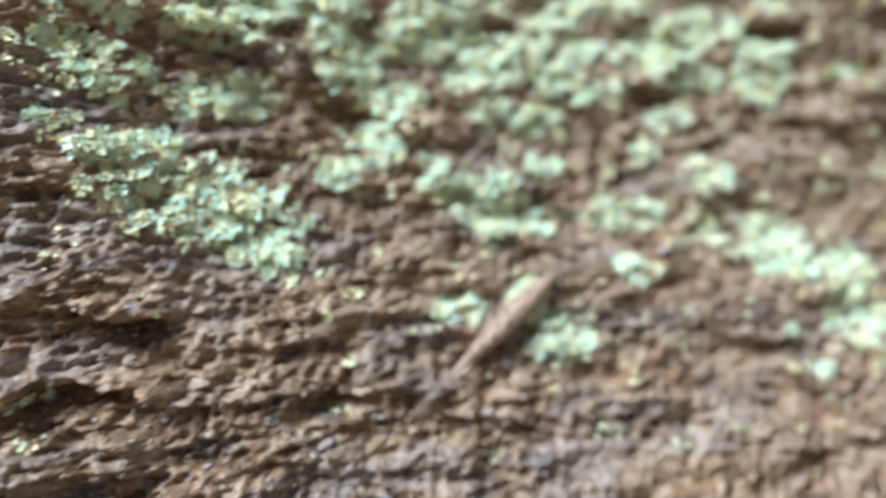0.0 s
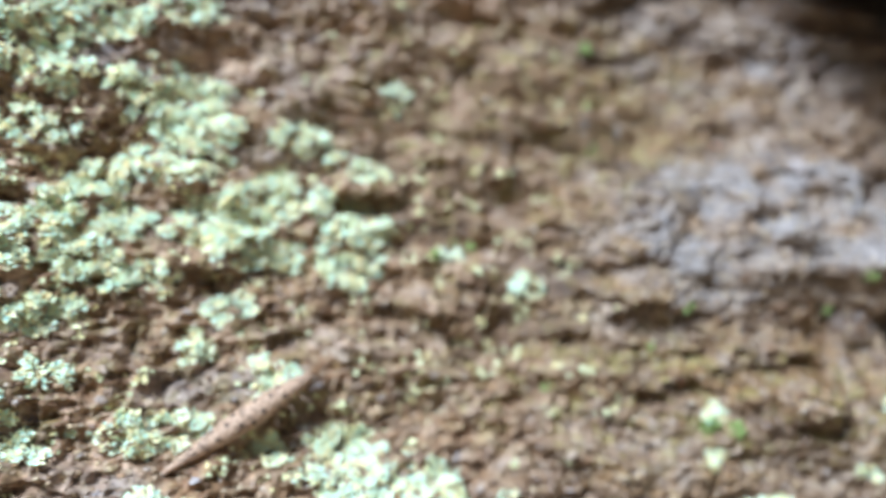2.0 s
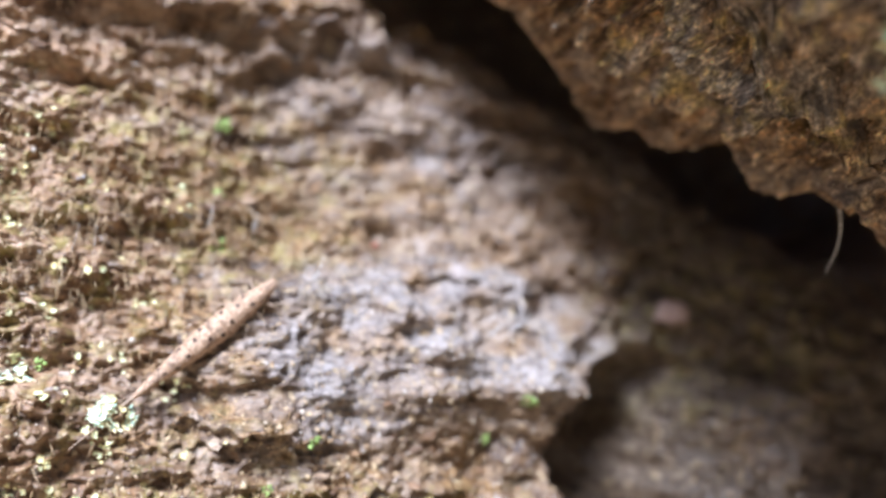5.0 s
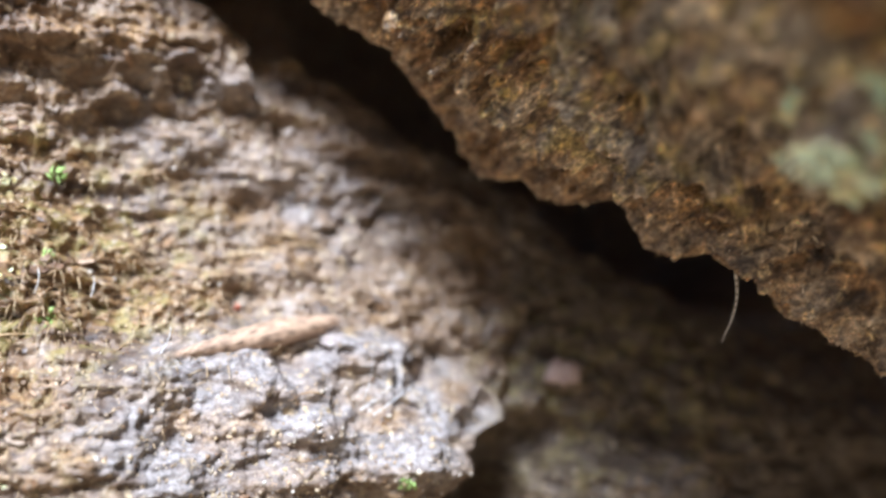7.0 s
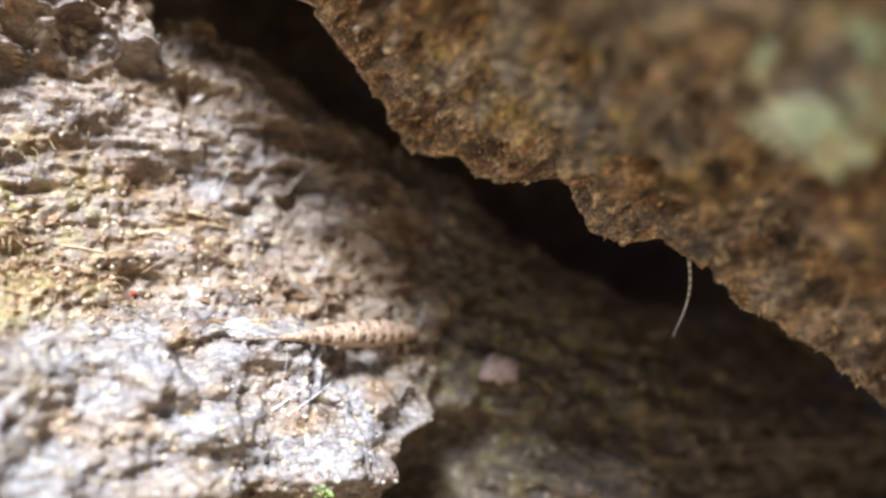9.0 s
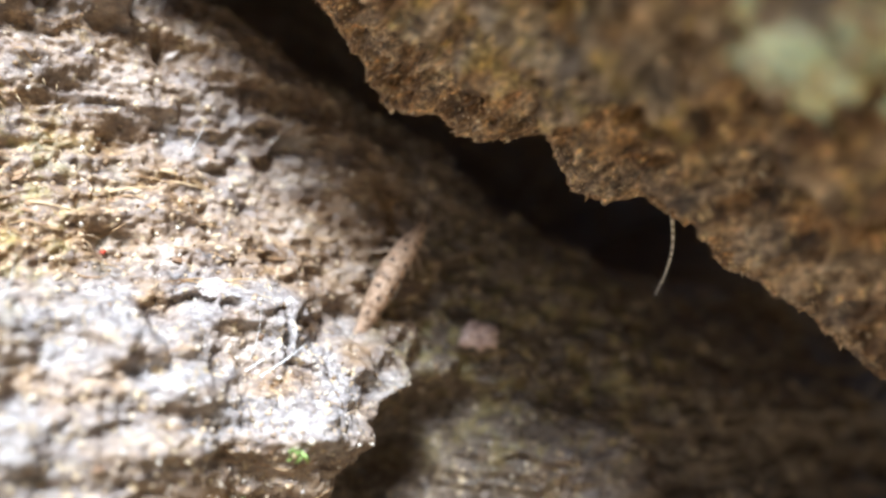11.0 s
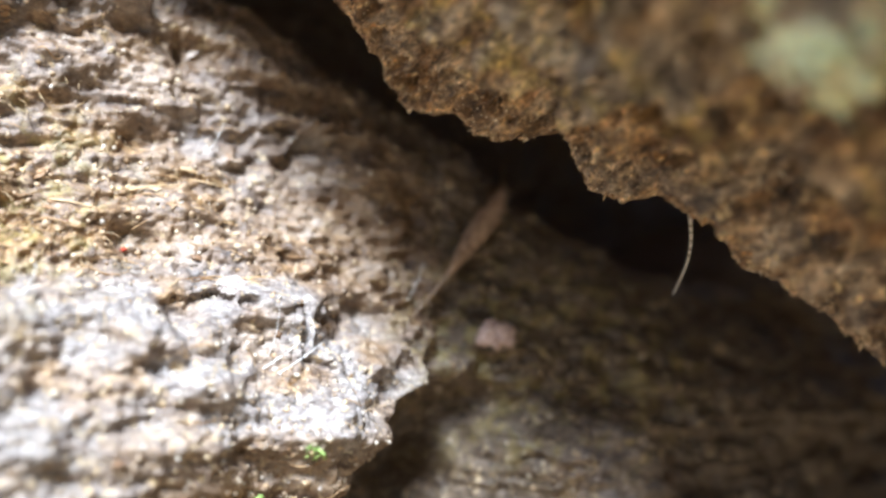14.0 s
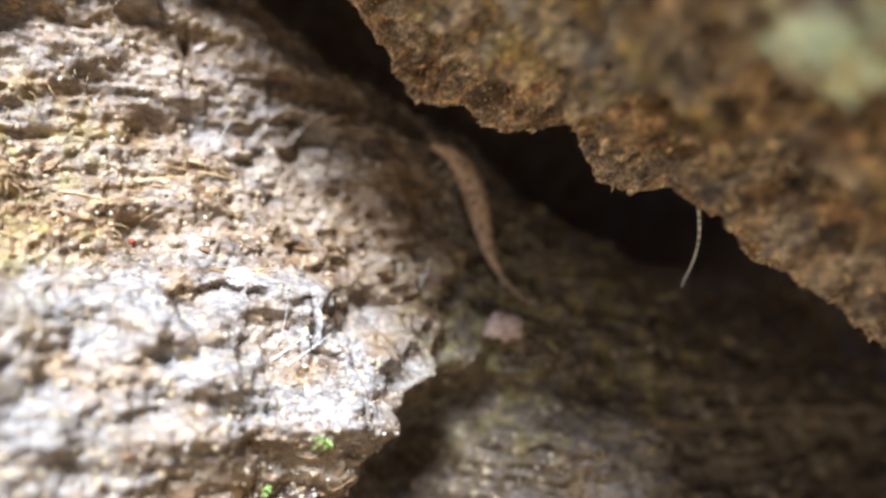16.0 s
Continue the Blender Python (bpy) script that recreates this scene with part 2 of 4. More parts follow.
def nodules(x, z, seed):
    """Rounded lumps, one to a unit cell: 1 on their tops, 0 in the creases between."""
    i, j = np.floor(x), np.floor(z)
    near = np.full(np.shape(x), 9.0)
    for a in (-1, 0, 1):
        for b in (-1, 0, 1):
            px = i + a + 0.15 + 0.7 * hash2(i + a, j + b, seed)
            pz = j + b + 0.15 + 0.7 * hash2(i + a, j + b, seed + 1)
            size = 0.75 + 0.5 * hash2(i + a, j + b, seed + 2)
            near = np.minimum(near, ((x - px) ** 2 + (z - pz) ** 2) / size**2)
    return np.clip(1 - 1.2 * near, 0, 1)


def step(lo, hi, v):
    u = np.clip((v - lo) / (hi - lo), 0, 1)
    return u * u * (3 - 2 * u)


def bump(x, z, cx, cz, rx, rz, turn=0.0):
    """1 inside an oval with a soft edge, 0 outside."""
    c, s = math.cos(radians(turn)), math.sin(radians(turn))
    p, q = (x - cx) * c + (z - cz) * s, -(x - cx) * s + (z - cz) * c
    return 1 - step(0.55, 1.15, np.sqrt((p / rx) ** 2 + (q / rz) ** 2))


def ledge(x, z, cx, cz, rx, high, out, turn=0.0):
    """A lip that swells towards its lower edge and is hollow below it."""
    t = math.tan(radians(turn))
    q = z - cz - t * (x - cx) + 0.5 * value_noise(x * 0.9, x * 0.0 + cz, 71) + 1.3 * value_noise(x * 0.24, x * 0.0 + cz, 72)
    across = 1 - step(0.5, 1.0, np.abs(x - cx) / rx)
    across = across * np.clip(0.75 + 0.9 * value_noise(x * 0.3, x * 0.0 + cz, 73), 0, 1.2)
    lip = step(high, 0, q) * step(-0.35, 0.15, q)
    hollow = step(-3.2, -1.6, q) * (1 - step(-0.35, 0.15, q))
    return across * (-out * lip + 0.7 * out * hollow)


def base(x, z):
    """The large form: a curved trunk with a knob, a recess beside it and a hollow under the loose plate."""
    left = np.interp(x, (-85, -42, -25, -10, 0, 10, 20, 35, 50, 65), (54, 88.5, 99, 107, 111.5, 114.5, 117, 120.3, 122.5, 123.5))
    left = left + np.where(z < 5, 0.36, 0.17) * (z - 5)
    right = np.interp(z, (-40, 8, 17, 21, 25, 29, 33, 38, 48, 62, 90), (112.5, 119.2, 119.8, 121.8, 124.0, 127.0, 129.5, 131.5, 133.0, 134.5, 139.0))
    k = step(46, 66, x)
    y = left * (1 - k) + right * k
    # the knob's crest, from which its face turns away towards the end
    y = y + 2.8 * step(91.5, 104, x + 0.35 * (z - 20)) * step(6, 15, z) * step(34, 24, z)
    ring = np.sqrt(((x - 98) / 4.8) ** 2 + ((z - 25.2) / 3.5) ** 2) + 0.10 * value_noise(x * 0.5, z * 0.6, 18)
    y = y + 0.8 * step(1.05, 0.70, ring) - 0.5 * step(0.86, 1.04, ring) * step(1.5, 1.12, ring)
    # its lower side turns down into a groove
    y = y + 2.2 * step(19, 8, z + 0.35 * (x - 88) + 1.2 * value_noise(x * 0.25, z * 0.2, 20)) * step(-3, 8, z) * step(66, 76, x)
    y = y + 3.5 * step(17, 8, z) * step(-3, 8, z) * step(80, 92, x)
    # the end of the knob, and the recess beside it
    wob = 0.4 * value_noise(z * 0.35, z * 0.0, 5) + 0.3 * value_noise(z * 1.1, z * 0.0 + 3, 6)
    end = np.interp(z, (-40, -5, 4, 10, 15, 19, 22, 25.5, 29, 33, 40), (112, 102, 96.5, 97, 100.2, 103.6, 106.6, 108.6, 108.6, 112, 125)) + wob
    beyond = step(-0.8, 2.2, x - end)
    recess = np.interp(z, (-40, 0, 13, 18, 24, 30, 36, 45, 60), (113, 121.5, 124.5, 126.0, 128.0, 129.3, 131.0, 133.0, 135.0)) - 0.16 * np.clip(x - 122, -12, 60) - 0.7 * np.maximum(x - 146, 0)
    recess = recess + 12.0 * step(20, 9, x - end) * step(22, 15, z) * step(-8, 0, z) - 1.6 * bump(x, z, 115.4, 25.0, 3.0, 2.2)
    y = y - 3.0 * bump(x, z, 83, -1.5, 4.5, 3.5)
    y = y * (1 - beyond) + np.maximum(recess, y) * beyond
    # a thicker layer of bark at the upper left ends in a broken edge
    torn = 77.5 + 0.7 * value_noise(z * 0.5, z * 0.0, 14) + 0.4 * value_noise(z * 1.3, z * 0.0, 15)
    y = y - 3.4 * step(0.4, -0.4, x - torn) * step(54.5, 57.5, z + 0.6 * value_noise(x * 0.4, x * 0.0, 16)) * step(20, 45, x)
    # the black cavity behind the plate's edge
    brink = np.interp(x, (40, 60, 70, 77, 84, 92, 101, 110, 116, 122, 133, 153, 165, 186, 240), (88, 74, 68, 63.5, 63, 60, 55, 51.5, 48.5, 43.5, 38, 33, 34, 44, 60))
    over = z - brink + 1.0 * value_noise(x * 0.25, z * 0.25, 9)
    return y + 3.0 * step(-9, 1, over) + 38 * step(-0.5, 9, over)


def relief(x, z):
    """The whole surface: large form, ledges, fibres, crumbs."""
    bend = 0.08 * x + 2.5 * value_noise(x * 0.05, z * 0.05, 3)
    pale = bump(x, z, 88, 17, 28, 13)
    early = step(60, 35, x)
    plaque = bump(x, z, 20.5, 38.5, 8, 5)
    early = early * (1 - 0.9 * plaque)
    smooth = np.maximum(np.maximum(pale, plaque), 0.8 * bump(x, z, 86, 47, 28, 15))
    rough = 1 - 0.6 * pale - 0.3 * step(60, 75, x) * step(24, 34, z) - 0.5 * step(104, 112, x)
    y = base(x, z)
    y = y + rough * 1.5 * layers(x * 0.11, (z + bend) * 0.20, 11, 2)
    y = y + 1.9 * pale * layers(x * 0.17 + 3, z * 0.22, 19, 2)
    # layered strips of old bark, torn across
    strips = np.abs(layers(x * 0.13 + 4, (z + bend) * 0.48, 21, 3))
    y = y + rough * (0.8 + 0.05 * early) * (strips - 0.4)
    # lumps with creases between them, at several sizes
    y = y + 0.9 * layers(x * 0.22, z * 0.30, 31, 2) * (0.7 + 0.1 * pale) + (0.6 - 0.25 * smooth) * (np.abs(layers(x * 0.27, z * 0.36, 33, 2)) - 0.35)
    y = y + (0.85 + 0.35 * early + 0.2 * step(30, 5, x) - 0.45 * smooth) * (np.abs(layers(x * 0.62, z * 0.80, 35, 2)) - 0.3) + 0.8 * early * (np.abs(layers(x * 0.20, z * 0.42, 39, 2)) - 0.3)
    wx, wz = x + 0.5 * layers(x * 0.5, z * 0.5, 36, 2), z + bend * 0.3 + 0.4 * layers(x * 0.6, z * 0.6, 37, 2)
    along = 1 - 0.5 * early
    patch = step(-0.35, 0.35, layers(x * 0.16, z * 0.22, 38, 2))
    y = y - (0.35 + 0.55 * patch) * (0.95 + 0.45 * pale) * nodules(wx * 0.42 * along, wz * 0.60, 151)
    y = y - (0.45 - 0.15 * patch) * nodules(wx * 0.85 * along, wz * 1.15, 161)
    y = y - 0.26 * nodules(wx * 1.8, wz * 2.1, 171)
    y = y + (0.42 - 0.20 * smooth) * (np.abs(layers(x * 1.35 * along, z * 1.65, 41, 2)) - 0.3)
    y = y - 0.42 * pale * nodules(wx * 1.25, wz * 1.35, 201) - 0.25 * pale * nodules(wx * 2.3, wz * 2.4, 211)
    # coarse ridges of the recess under the plate
    y = y + step(106, 114, x) * (1.3 * (np.abs(layers(x * 0.12, (z + 0.2 * x) * 0.20, 45, 3)) - 0.35) - 1.6 * nodules(x * 0.16 + 0.2 * value_noise(x * 0.3, z * 0.3, 46), z * 0.22, 191))
    y = y - 2.2 * bump(x, z, 129, 11.5, 8, 5, -12)
    # ledges and hollows that stand out
    for cx, cz, rx, high, out, turn in LEDGES:
        y = y + ledge(x, z, cx, cz, rx, high, out, turn)
    # pits in the pale bark, and the square dent near the end of the knob
    for cx, cz, rx, rz, deep, turn in DENTS:
        y = y + 0.65 * deep * bump(x, z, cx, cz, rx, rz, turn)
    return y


LEDGES = [
    (28.5, 23.3, 5.4, 3.5, 3.2, 0), (10.4, 12.8, 3.9, 3.0, 2.6, -5), (-48.2, -21.1, 8.3, 3.5, 2.4, -4),
    (-48.6, -14.4, 8.0, 3.5, 2.2, -8), (-43.2, 16.2, 5.5, 3.0, 2.8, 0), (-35.3, 5.0, 6.4, 3.0, 2.2, -8),
    (-11.5, -7.6, 11, 3.0, 1.4, -6), (-25.1, -23.6, 8.6, 3.0, 2.0, -5), (80.9, 2.2, 8.0, 3.0, 1.4, 6),
    (57.8, 10.6, 6.5, 3.0, 1.2, -5), (92.0, 46.6, 8.0, 2.5, 1.5, 12), (70.2, 57.6, 8.4, 4.0, 2.2, -6),
    (65.0, 53.0, 8.0, 3.0, 1.8, 8), (55.0, 57.8, 6.0, 2.5, 1.2, 6), (70.0, 60.5, 6.0, 2.5, 1.2, 10),
    (56.0, 14.4, 9.0, 3.5, 0.7, 1), (60.0, 9.4, 12.0, 3.0, 1.1, 1), (35.0, 8.4, 9.0, 3.0, 1.2, -3),
    (50.0, 5.6, 11.0, 3.0, 1.0, 2), (77.0, 3.0, 11.0, 3.0, 1.3, 1), (18.0, 5.6, 7.0, 3.0, 1.1, 2), (91.0, 44.0, 6.0, 2.0, 1.4, 27), (101.0, 46.4, 7.0, 2.0, 1.2, -8),
    (-12.0, 21.5, 6.0, 2.6, 1.2, -3), (-26.0, 28.5, 7.0, 2.8, 1.3, -2), (21.0, -19.5, 9.0, 3.0, 1.1, -4), (-8.0, -29.0, 9.0, 3.0, 1.2, -3),
    (66.5, 0.1, 9, 3.0, 1.1, 8), (26.8, 7.0, 9.2, 3.0, 1.8, 0), (88, 27.0, 14, 3.0, 0.5, 4),
]
DENTS = [
    (92.3, 25.4, 0.6, 3.6, 2.2, -8), (93.5, 21.4, 2.0, 0.55, 1.5, -18), (86.8, 27.0, 1.2, 0.8, 2.4, 0), (96.4, 19.5, 0.4, 3.3, 1.2, 3), (80.6, 24.6, 0.9, 2.2, 1.6, 25), (76.5, 16.0, 2.4, 0.9, 1.6, 10), (86.0, 13.4, 3.0, 0.8, 1.4, -8),
    (85.2, 21.6, 1.3, 1.5, 1.8, 0), (92.2, 31.9, 1.1, 1.2, 2.0, 0), (84.3, 47.6, 1.3, 1.2, 1.6, 0),
    (78.1, 43.4, 2.2, 1.8, 1.6, 0), (81.1, 52.8, 0.6, 2.4, 1.8, 10), (79.9, 24.6, 0.8, 2.4, 1.3, 15), (71.8, 47.8, 1.6, 0.9, 1.4, 0),
    (77.5, 32.6, 2.6, 2.0, 3.0, 0), (101.5, 23.5, 0.7, 2.2, 1.0, 0), (-28.0, 7.4, 3.0, 1.2, 1.8, 0), (113.0, 9.5, 7.5, 6.5, 5.0, 0),
]


# ---- mesh helpers ----
def mesh_from(name, verts, faces, mat_, smooth=True):
    me = bpy.data.meshes.new(name)
    me.from_pydata(verts, [], faces)
    me.materials.append(mat_)
    if smooth:
        me.polygons.foreach_set("use_smooth", [True] * len(me.polygons))
    me.update()
    return me


def grid_mesh(name, points, mat_, closed=False):
    """A sheet from an array rows x columns x 3; closed: the columns come round."""
    rows, cols = points.shape[:2]
    i, j = np.meshgrid(np.arange(rows - 1), np.arange(cols if closed else cols - 1), indexing="ij")
    a = (i * cols + j).ravel()
    b = (i * cols + (j + 1) % cols).ravel()
    quads = np.stack((a, b, b + cols, a + cols), 1)
    me = bpy.data.meshes.new(name)
    me.vertices.add(rows * cols)
    me.vertices.foreach_set("co", points.reshape(-1).astype(np.float32))
    me.loops.add(quads.size)
    me.loops.foreach_set("vertex_index", quads.ravel().astype(np.int32))
    me.polygons.add(len(quads))
    me.polygons.foreach_set("loop_start", np.arange(0, quads.size, 4, dtype=np.int32))
    me.polygons.foreach_set("use_smooth", np.ones(len(quads), dtype=bool))
    me.update(calc_edges=True)
    me.validate()
    me.materials.append(mat_)
    return me


def paint(me, name, values):
    layer = me.attributes.new(name, "FLOAT", "POINT")
    layer.data.foreach_set("value", np.asarray(values, dtype=np.float32).ravel())


def part(name, data, parent, local=None, label=""):
    ob = new(name, data)
    ob.parent = parent
    if local is not None:
        ob.matrix_basis = local
    return tagged(ob, label)


def tube(name, line, radii, mat_, sides=8):
    """A tapered round strand along a line of places in metres."""
    pts = [Vector(p) for p in line]
    rings = []
    side = Vector((0.3, 0.9, 0.2))
    for k, p in enumerate(pts):
        way = (pts[min(k + 1, len(pts) - 1)] - pts[max(k - 1, 0)]).normalized()
        u = way.cross(side).normalized()
        v = way.cross(u)
        rings.append([p + radii[k] * (math.cos(a) * u + math.sin(a) * v) for a in np.linspace(0, 2 * math.pi, sides, endpoint=False)])
    return grid_mesh(name, np.array([[list(q) for q in r] for r in rings]), mat_, closed=True)


# ---- the trunk's bark, one sheet of fine relief, and the trunk behind it ----
GX = np.concatenate((np.arange(-86, -62, 0.6), np.arange(-62, 126, 0.22), np.arange(126, 170, 0.45), np.arange(170, 300, 1.2)))
GZ = np.concatenate((np.arange(-60, -36, 0.6), np.arange(-36, 66, 0.22), np.arange(66, 120, 0.7)))
XX, ZZ = np.meshgrid(GX, GZ)
YY = relief(XX, ZZ)
points = np.stack((XX * MM, YY * MM, EYE + ZZ * MM), 2)
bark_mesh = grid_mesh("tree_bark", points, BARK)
# less pale low on the knob, painting in the light's fall-off under its curve
knob = np.maximum(bump(XX, ZZ, 83, 21, 26, 10.5) * (1 - 0.5 * step(17, 10, ZZ)), 0.45 * bump(XX, ZZ, 80, 47, 24, 14) * step(-0.5, 0.6, layers(XX * 0.12, ZZ * 0.16, 61, 2) + 0.35))
knob = np.maximum(knob, 0.65 * bump(XX, ZZ, 63, 14, 19, 9))
knob = knob * step(44, 66, XX + 7 * layers(XX * 0.12, ZZ * 0.2, 69, 3))
knob = np.clip(knob * (0.85 + 0.8 * layers(XX * 0.25, ZZ * 0.35, 65, 3)), 0, 1)
knob = np.maximum(knob * (1 - 0.75 * step(107, 113, XX)), 0.6 * bump(XX, ZZ, 129, 11.5, 9, 6, -12))
knob = np.maximum(knob, 0.5 * step(0.0, 0.6, layers(XX * 0.10, ZZ * 0.22, 67, 2)) * step(45, 10, XX))
knob = np.maximum(knob, 0.3 * bump(XX, ZZ, 20.5, 38.5, 8, 5))
paint(bark_mesh, "pale", knob)
warm = step(0.0, 0.7, layers(XX * 0.14, ZZ * 0.3, 63, 3) + 0.9 * bump(XX, ZZ, 66, 36, 22, 9) + 0.7 * bump(XX, ZZ, 66, 2, 26, 10) + 0.5 * bump(XX, ZZ, 30, 34, 26, 12) + 0.7 * bump(XX, ZZ, -44, -29, 16, 8) - 0.15)
paint(bark_mesh, "warm", warm)
# recess beyond the knob's end: its shade is painted in with the brown
paint(bark_mesh, "damp_shade", 0.85 * step(0.0, 5.0, XX - np.interp(ZZ, (-40, -5, 4, 10, 15, 19, 22, 25.5, 29, 33, 40, 60), (130, 110, 97, 96, 99, 102.5, 105.5, 107.5, 107.8, 109, 108, 92)) + 2.0 * layers(XX * 0.2, ZZ * 0.3, 66, 2)) * (1 - 0.9 * bump(XX, ZZ, 130, 10.5, 10, 7)))
paint(bark_mesh, "tan", step(62, 30, XX + 6 * layers(XX * 0.06, ZZ * 0.08, 64, 2)) * np.clip(0.75 + 0.5 * layers(XX * 0.2, ZZ * 0.3, 68, 2), 0, 1))
paint(bark_mesh, "green", np.clip(0.85 * bump(XX, ZZ, 45, 36, 34, 16) + 0.5 * bump(XX, ZZ, 10, 10, 60, 22) + 0.8 * bump(XX, ZZ, 70, -2, 34, 9) + 0.5 * bump(XX, ZZ, 125, 24, 24, 16), 0, 1))
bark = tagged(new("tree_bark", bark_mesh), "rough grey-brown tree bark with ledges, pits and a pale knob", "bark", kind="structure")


def surface(x, z):
    """Where the bark lies at x and z, in millimetres."""
    a = min(max(int(np.searchsorted(GX, x)) - 1, 0), len(GX) - 2)
    b = min(max(int(np.searchsorted(GZ, z)) - 1, 0), len(GZ) - 2)
    u, v = (x - GX[a]) / (GX[a + 1] - GX[a]), (z - GZ[b]) / (GZ[b + 1] - GZ[b])
    return float((YY[b, a] * (1 - u) + YY[b, a + 1] * u) * (1 - v) + (YY[b + 1, a] * (1 - u) + YY[b + 1, a + 1] * u) * v)


def outward(x, z, reach=0.8):
    """The way out of the bark there."""
    dx = (surface(x + reach, z) - surface(x - reach, z)) / (2 * reach)
    dz = (surface(x, z + reach) - surface(x, z - reach)) / (2 * reach)
    return Vector((dx, -1, dz)).normalized()


def seat(x, z, spin, sink=0.0, lean=0.0, rng=random):
    """A pose on the bark with its z axis out of the surface."""
    n = outward(x, z)
    if lean:
        n = (n + lean * Vector((rng.uniform(-1, 1), -0.3, rng.uniform(-0.6, 1)))).normalized()
    m = n.to_track_quat("Z", "Y").to_matrix().to_4x4() @ Matrix.Rotation(spin, 4, "Z")
    m.translation = at(x, surface(x, z) + sink, z)
    return m


# the trunk that carries the bark sheet, from the ground up past it
def trunk():
    x = np.linspace(-86, 298, 80)
    low, high = base(x, x * 0 - 60), np.minimum(base(x, x * 0 + 119), 150)
    rings = []
    for z, front in [(-1120, low - 26), (-1040, low - 14), (-900, low - 4)] + [(z, low + 3) for z in range(-860, -80, 40)] + [(-62, low + 3), (-60, base(x, x * 0 + 10) + 62), (119, base(x, x * 0 + 10) + 62), (121, high + 4)] + [(z, high + 4) for z in range(150, 1400, 40)]:
        a = np.linspace(0, math.pi, 50)[1:-1]
        bx, by = 106 + 192 * np.cos(a), 0.5 * (front[0] + front[-1]) + 0.5 * (front[-1] - front[0]) * np.cos(a) + 330 * np.sin(a)
        px, py = np.concatenate((x, bx)), np.concatenate((front, by))
        if z < -62 or z > 121:
            py = py + 5 * np.abs(layers(px * 0.03, px * 0 + z * 0.012, 141, 3)) + 2 * layers(px * 0.12, px * 0 + z * 0.05, 145, 2)
        rings.append(np.stack((px * MM, py * MM, px * 0 + EYE + z * MM), 1))
    rings.append(rings[-1] * 0 + rings[-1].mean(0))
    me = grid_mesh("tree_trunk", np.array(rings), BARK, closed=True)
    return tagged(new("tree_trunk", me), "brown furrowed tree trunk standing in the leaf litter", "trunk", kind="structure")


trunk()


def forest_floor():
    x = np.linspace(-40, 40, 41)
    gx, gy = np.meshgrid(x, x)
    gz = 0.05 * layers(gx * 0.5, gy * 0.5, 131, 3)
    me = grid_mesh("ground", np.stack((gx, gy, gz - 0.1), 2), GROUND)
    return tagged(new("ground", me), "brown leaf-littered ground below the trunk", "ground", kind="structure")


forest_floor()


# ---- the loose plate of bark that juts out over the hollow ----
PLATE_OUT = np.array((0.622, 0.0, 0.783))
PLATE_ALONG = np.array((0.783, 0.0, -0.622))


